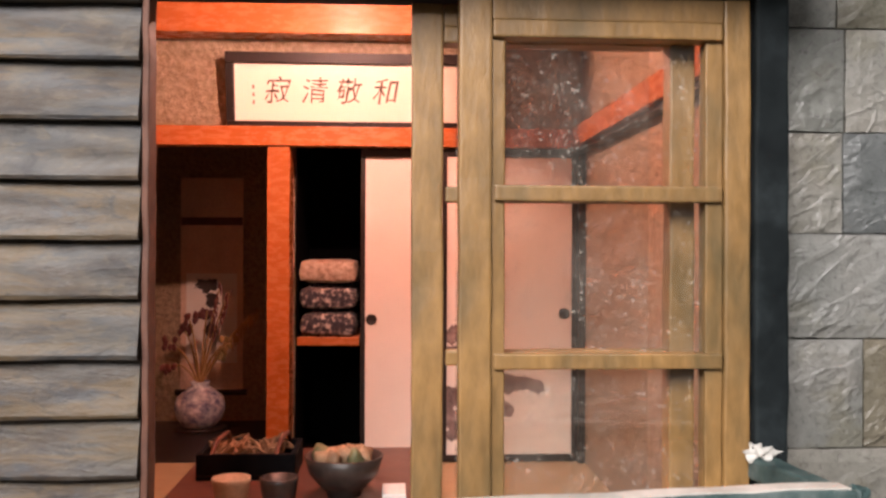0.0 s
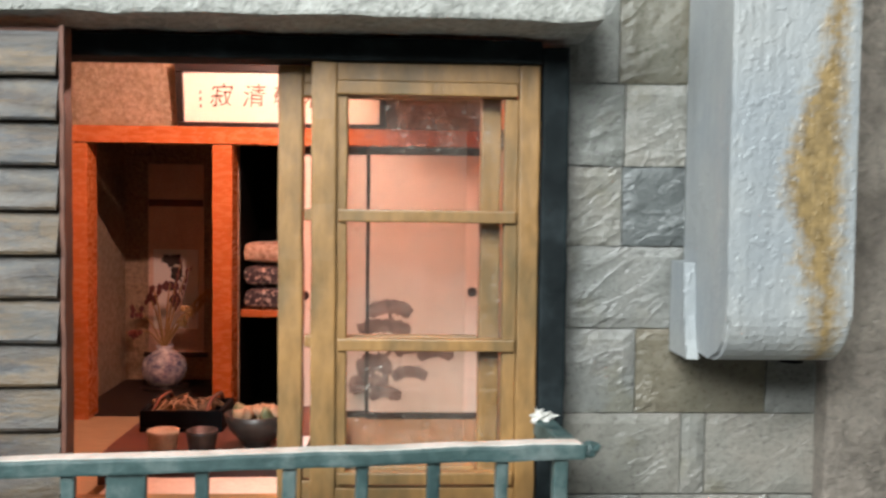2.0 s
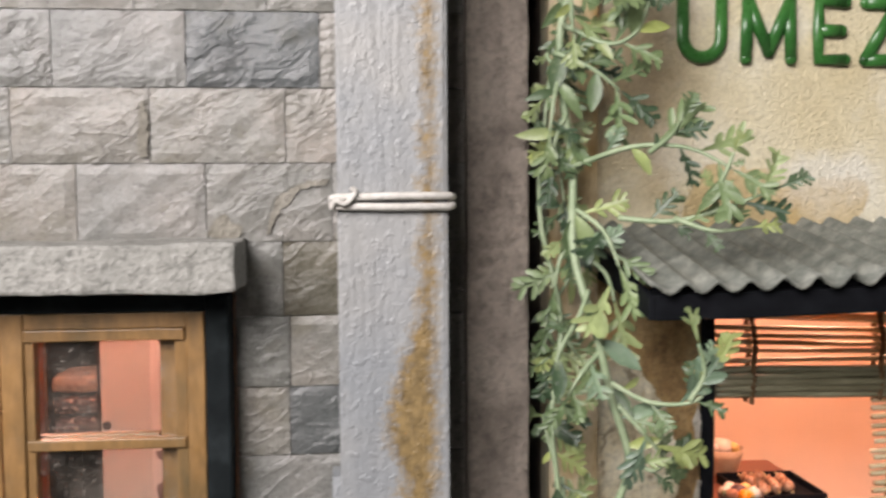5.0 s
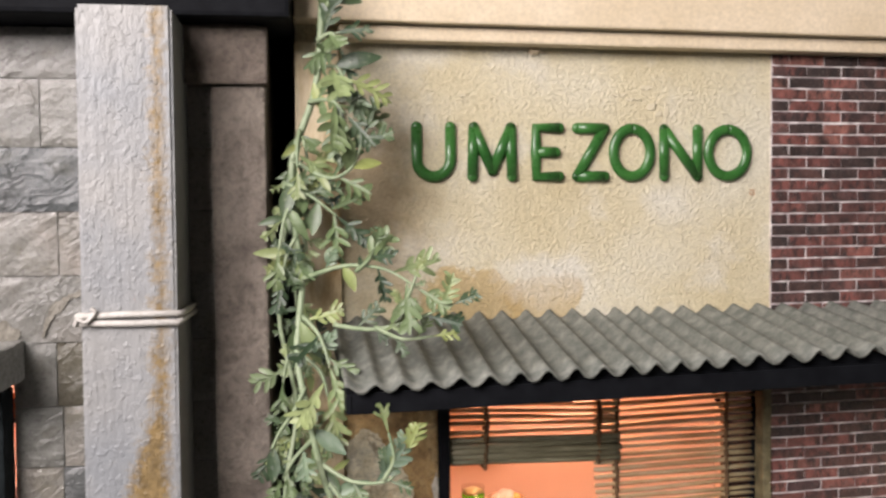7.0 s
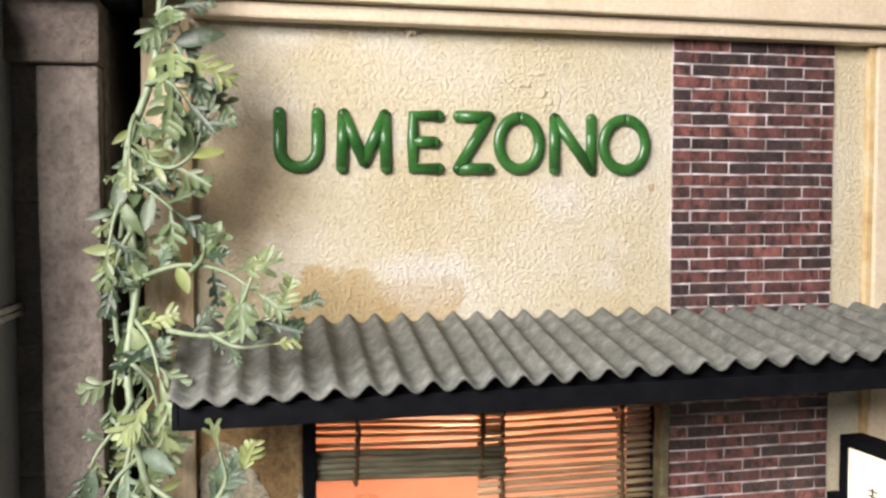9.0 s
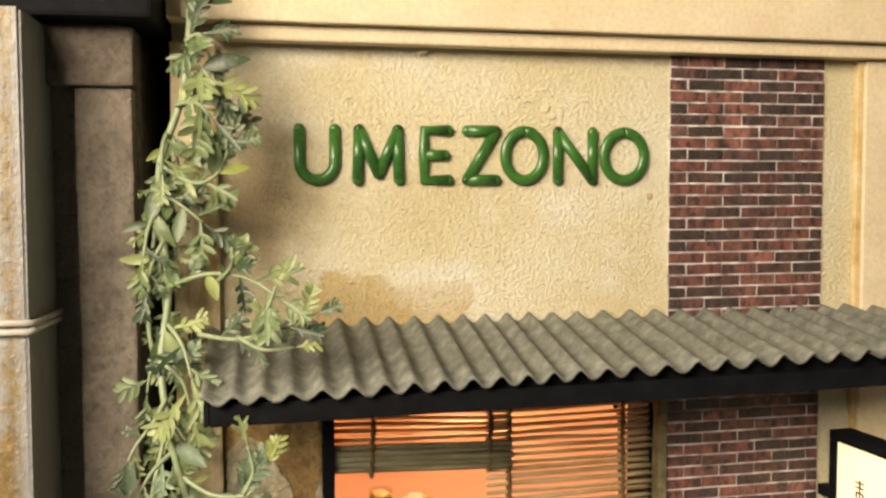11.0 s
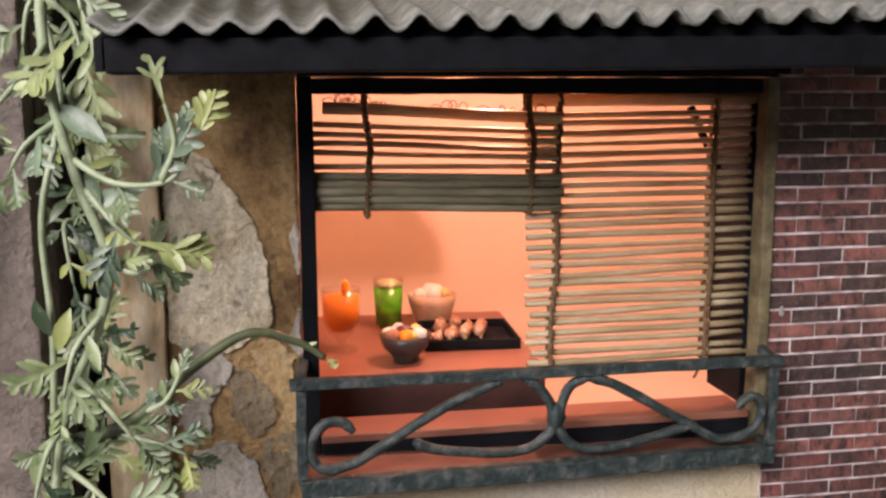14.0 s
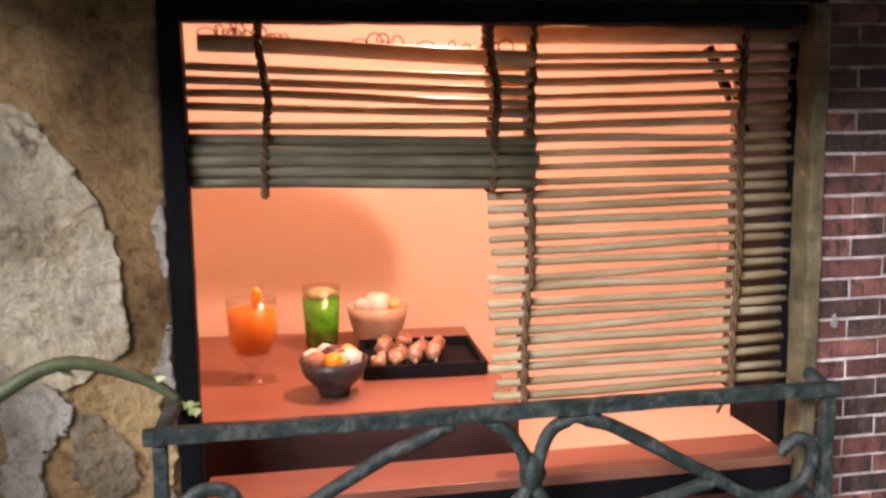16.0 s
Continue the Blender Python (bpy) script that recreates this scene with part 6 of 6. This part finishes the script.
part("scoop", blob((3.41, 3.44, TT + 0.15), (0.055, 0.055, 0.045), 1, 0.35), FOODWHITE, wb, "white scoop", smooth=True)
part("topping", blob((3.35, 3.42, TT + 0.148), (0.034, 0.034, 0.028), 4, 0.4), FOODWHITE, wb, smooth=True)
part("topping", blob((3.47, 3.42, TT + 0.146), (0.030, 0.035, 0.03), 6, 0.4), YELLOWSWEET, wb, smooth=True)
fb = thing("fruit_bowl", (3.235, 2.80, TT), "small dark wooden bowl of fruit jelly and sweets", "bowl")
part("bowl", lathe([(0.046, 0), (0.05, 0.018), (0.054, 0.027), (0.09, 0.062), (0.106, 0.112), (0.098, 0.112), (0.073, 0.064), (0.01, 0.045)], (3.235, 2.80, TT)), CERAMIC, fb, smooth=True)
for j, (dx, dy, s, mt) in enumerate(((-0.07, 0.02, 0.035, FOODWHITE), (-0.055, -0.035, 0.036, FOODRED), (0.0, -0.06, 0.036, ORANGE), (0.0, 0.02, 0.045, PURPLE), (0.06, -0.03, 0.040, FOODWHITE), (0.05, 0.05, 0.036, YELLOWSWEET), (-0.02, 0.07, 0.038, FOODWHITE), (-0.085, -0.01, 0.02, FOODGREEN), (0.025, -0.055, 0.03, YELLOWSWEET))):
    part("sweet", blob((3.235 + dx * 0.9, 2.80 + dy * 0.9, TT + 0.115), (s * 0.85, s * 0.85, s * 0.75), j, 0.25), mt, fb, smooth=True)
ty = thing("dumpling_tray", (3.55, 3.1, TT), "black tray of glazed skewered dumplings", "tray")
part("base", box(3.33, 3.735, 2.93, 3.32, TT, TT + 0.012, 0.003), BLACK, ty)
for a in ((3.33, 3.735, 2.93, 2.945), (3.33, 3.735, 3.305, 3.32), (3.33, 3.345, 2.946, 3.304), (3.72, 3.735, 2.946, 3.304)):
    part("rim", box(*a, TT + 0.0125, TT + 0.045, 0.003), BLACK, ty)
for i in range(4):
    for j in range(3):
        c = (3.385 + 0.060 * i + 0.018 * j, 3.00 + 0.075 * j, TT + 0.044 + 0.009 * ((i * 5 + j * 3) % 4))
        part("dumpling", blob(c, (0.027, 0.034, 0.032), i * 3 + j, 0.6, 4), PEEL, ty, smooth=True)
    part("skewer", tube([(3.385 + 0.066 * i - 0.016, 2.95, TT + 0.05), (3.385 + 0.066 * i + 0.04, 3.26, TT + 0.055)], 0.006, 5), BAMBOO, ty)

# ---------------------------------------------------------------- slate blocks, piece by piece
rng = random.Random(5)
COURSES = (3.404, 3.667, 3.939, 4.200, 4.452, 4.711, 4.980, 5.262, 5.530, 5.800, 6.085, 6.36)
JOINTS = {3.404: (1.03, 1.428, 1.507, 1.89), 3.667: (1.03, 1.275, 1.70, 1.89), 3.939: (1.03, 1.44, 1.89), 4.200: (1.03, 1.221, 1.47, 1.89),
          4.452: (1.03, 1.225, 1.60, 1.89), 4.711: (1.03, 1.204, 1.55, 1.89), 4.980: (-1.6, -0.85, -0.399, 0.08, 0.488, 0.936, 1.384, 1.89),
          5.262: (-1.6, -1.13, -0.66, -0.20, 0.27, 0.746, 1.221, 1.89), 5.530: (-1.6, -0.97, -0.50, -0.04, 0.415, 0.875, 1.345, 1.89),
          5.800: (-1.6, -1.2, -0.72, -0.25, 0.22, 0.70, 1.16, 1.89), 6.085: (-1.6, -0.95, -0.48, 0.0, 0.45, 0.92, 1.36, 1.89)}


def slate(x0, x1, z0, z1, seed, material=STONE):
    bm = bmesh.new()
    nx, nz = max(3, int((x1 - x0) / 0.035)), 8
    grid = []
    for i in range(nx + 1):
        col = []
        for j in range(nz + 1):
            a, b = i / nx, j / nz
            x, z = x0 + (x1 - x0) * a, z0 + (z1 - z0) * b
            edge = min(a * nx, (1 - a) * nx, b * nz, (1 - b) * nz, 1.0)
            q = Vector(((x * 0.8 + z * 0.6) * 5, seed * 5.0, (-x * 0.6 + z * 0.8) * 9))
            y = 2.087 - 0.009 * edge * (0.5 + 0.7 * noise.noise(q) + 0.35 * noise.noise(q * 2.3))
            col.append(bm.verts.new((x + 0.003 * noise.noise(Vector((z * 20, seed, 1))) * (a in (0, 1)), y, z + 0.003 * noise.noise(Vector((x * 20, seed, 2))) * (b in (0, 1)))))
        grid.append(col)
    for i in range(nx):
        for j in range(nz):
            bm.faces.new((grid[i][j], grid[i + 1][j], grid[i + 1][j + 1], grid[i][j + 1]))
    rim = [e for e in bm.edges if e.is_boundary]
    r = bmesh.ops.extrude_edge_only(bm, edges=rim)
    for v in r["geom"]:
        if isinstance(v, bmesh.types.BMVert):
            v.co.y = 2.101
    return part("stone_block", bm, material, stone_wall)


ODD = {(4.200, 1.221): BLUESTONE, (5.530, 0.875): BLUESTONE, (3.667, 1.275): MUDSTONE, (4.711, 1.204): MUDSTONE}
for z0, z1 in zip(COURSES, COURSES[1:]):
    js = JOINTS[z0]
    top = min(z1, 6.30)
    for a, b in zip(js, js[1:]):
        g = 0.002
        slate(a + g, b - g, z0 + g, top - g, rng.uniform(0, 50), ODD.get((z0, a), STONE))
for z0, z1 in ((3.13, 3.404), (2.86, 3.13)):
    for a, b in ((1.03, 1.30), (1.30, 1.72), (1.72, 1.89)):
        slate(a + 0.0035, b - 0.0035, z0 + 0.0035, z1 - 0.0035, rng.uniform(0, 50))

SMEAR = simple("sandy_mortar_smear", (0.13, 0.12, 0.095), (0.22, 0.205, 0.17), 16, 0.9, 0.012, 60, (0.32, 0.30, 0.26), grain=0.5)
for outline, seed in (([(0.925, 4.996), (1.05, 4.996), (1.06, 5.03), (1.02, 5.05), (1.00, 5.11), (0.98, 5.06), (0.94, 5.02)], 2), ([(0.71, 5.285), (0.735, 5.285), (0.74, 5.40), (0.73, 5.51), (0.715, 5.51), (0.708, 5.38)], 5),
                      ([(1.15, 5.00), (1.20, 5.10), (1.27, 5.16), (1.37, 5.19), (1.38, 5.21), (1.28, 5.19), (1.18, 5.14)], 7)):
    structure("mortar_smear", skin(outline, 2.085, 0.010, seed, 0.012, 0.006, 0.006, 0.0), SMEAR, "sandy smear of mortar on the slate blocks", "wall")

# ---------------------------------------------------------------- brick slips, piece by piece
house_wall("brick_bed", box(1.856, 2.695, -0.012, -0.002, 2.9, 6.288, 0), MORTAR, "pale mortar bed of the brick strip", "wall")
BED = bpy.data.objects["brick_bed"]
brick_mesh = {}


def brick_piece(u0, u1, z):
    w, kind = round(u1 - u0, 3), rng.randint(0, 3)
    if (w, kind) not in brick_mesh:
        bm = box(-w / 2, w / 2, -0.004, 0, -0.0240, 0.0240, 0.0015)
        for v in bm.verts:
            v.co.x += 0.0035 * noise.noise(Vector((v.co.z * 60, kind * 9.1, w * 5)))
            v.co.z += 0.0032 * noise.noise(Vector((v.co.x * 40, kind * 5.3, w * 9)))
        bm.transform(Matrix.Diagonal((S, S, S, 1)))
        me = bpy.data.meshes.new("brick")
        bm.to_mesh(me)
        bm.free()
        me.materials.append(BRICK)
        brick_mesh[w, kind] = me
    ob = new("brick", brick_mesh[w, kind])
    ob.parent = BED
    at = HOUSE @ Vector(((u0 + u1) / 2 + rng.uniform(-0.002, 0.002), -0.0122 + rng.uniform(-0.0008, 0.001), z + rng.uniform(-0.0012, 0.0012)))
    ob.matrix_basis = Matrix.Translation(S * at - ORIGIN[BED.name]) @ HOUSE.to_3x3().to_4x4() @ Matrix.Rotation(rng.uniform(-0.008, 0.008), 4, "Y")


part("plaster_dab", blob((1.905, -0.021, 3.90), (0.009, 0.005, 0.016), 4, 0.9, 5, 3), CONCRETE, None, "grey dab of plaster stuck on the bricks", HOUSE, category="plaster")
PIT = 0.0568
for i in range(60):
    z = 6.262 - PIT * i
    if z < 2.93:
        break
    if 4.80 < z < 4.96:
        continue
    x = 1.858 + (0.0 if i % 2 else -0.098)
    while x < 2.692:
        a, b = max(x, 1.858), min(x + 0.1865, 2.692)
        if b - a > 0.03:
            brick_piece(round(a, 3), round(b, 3), z)
        x += 0.193
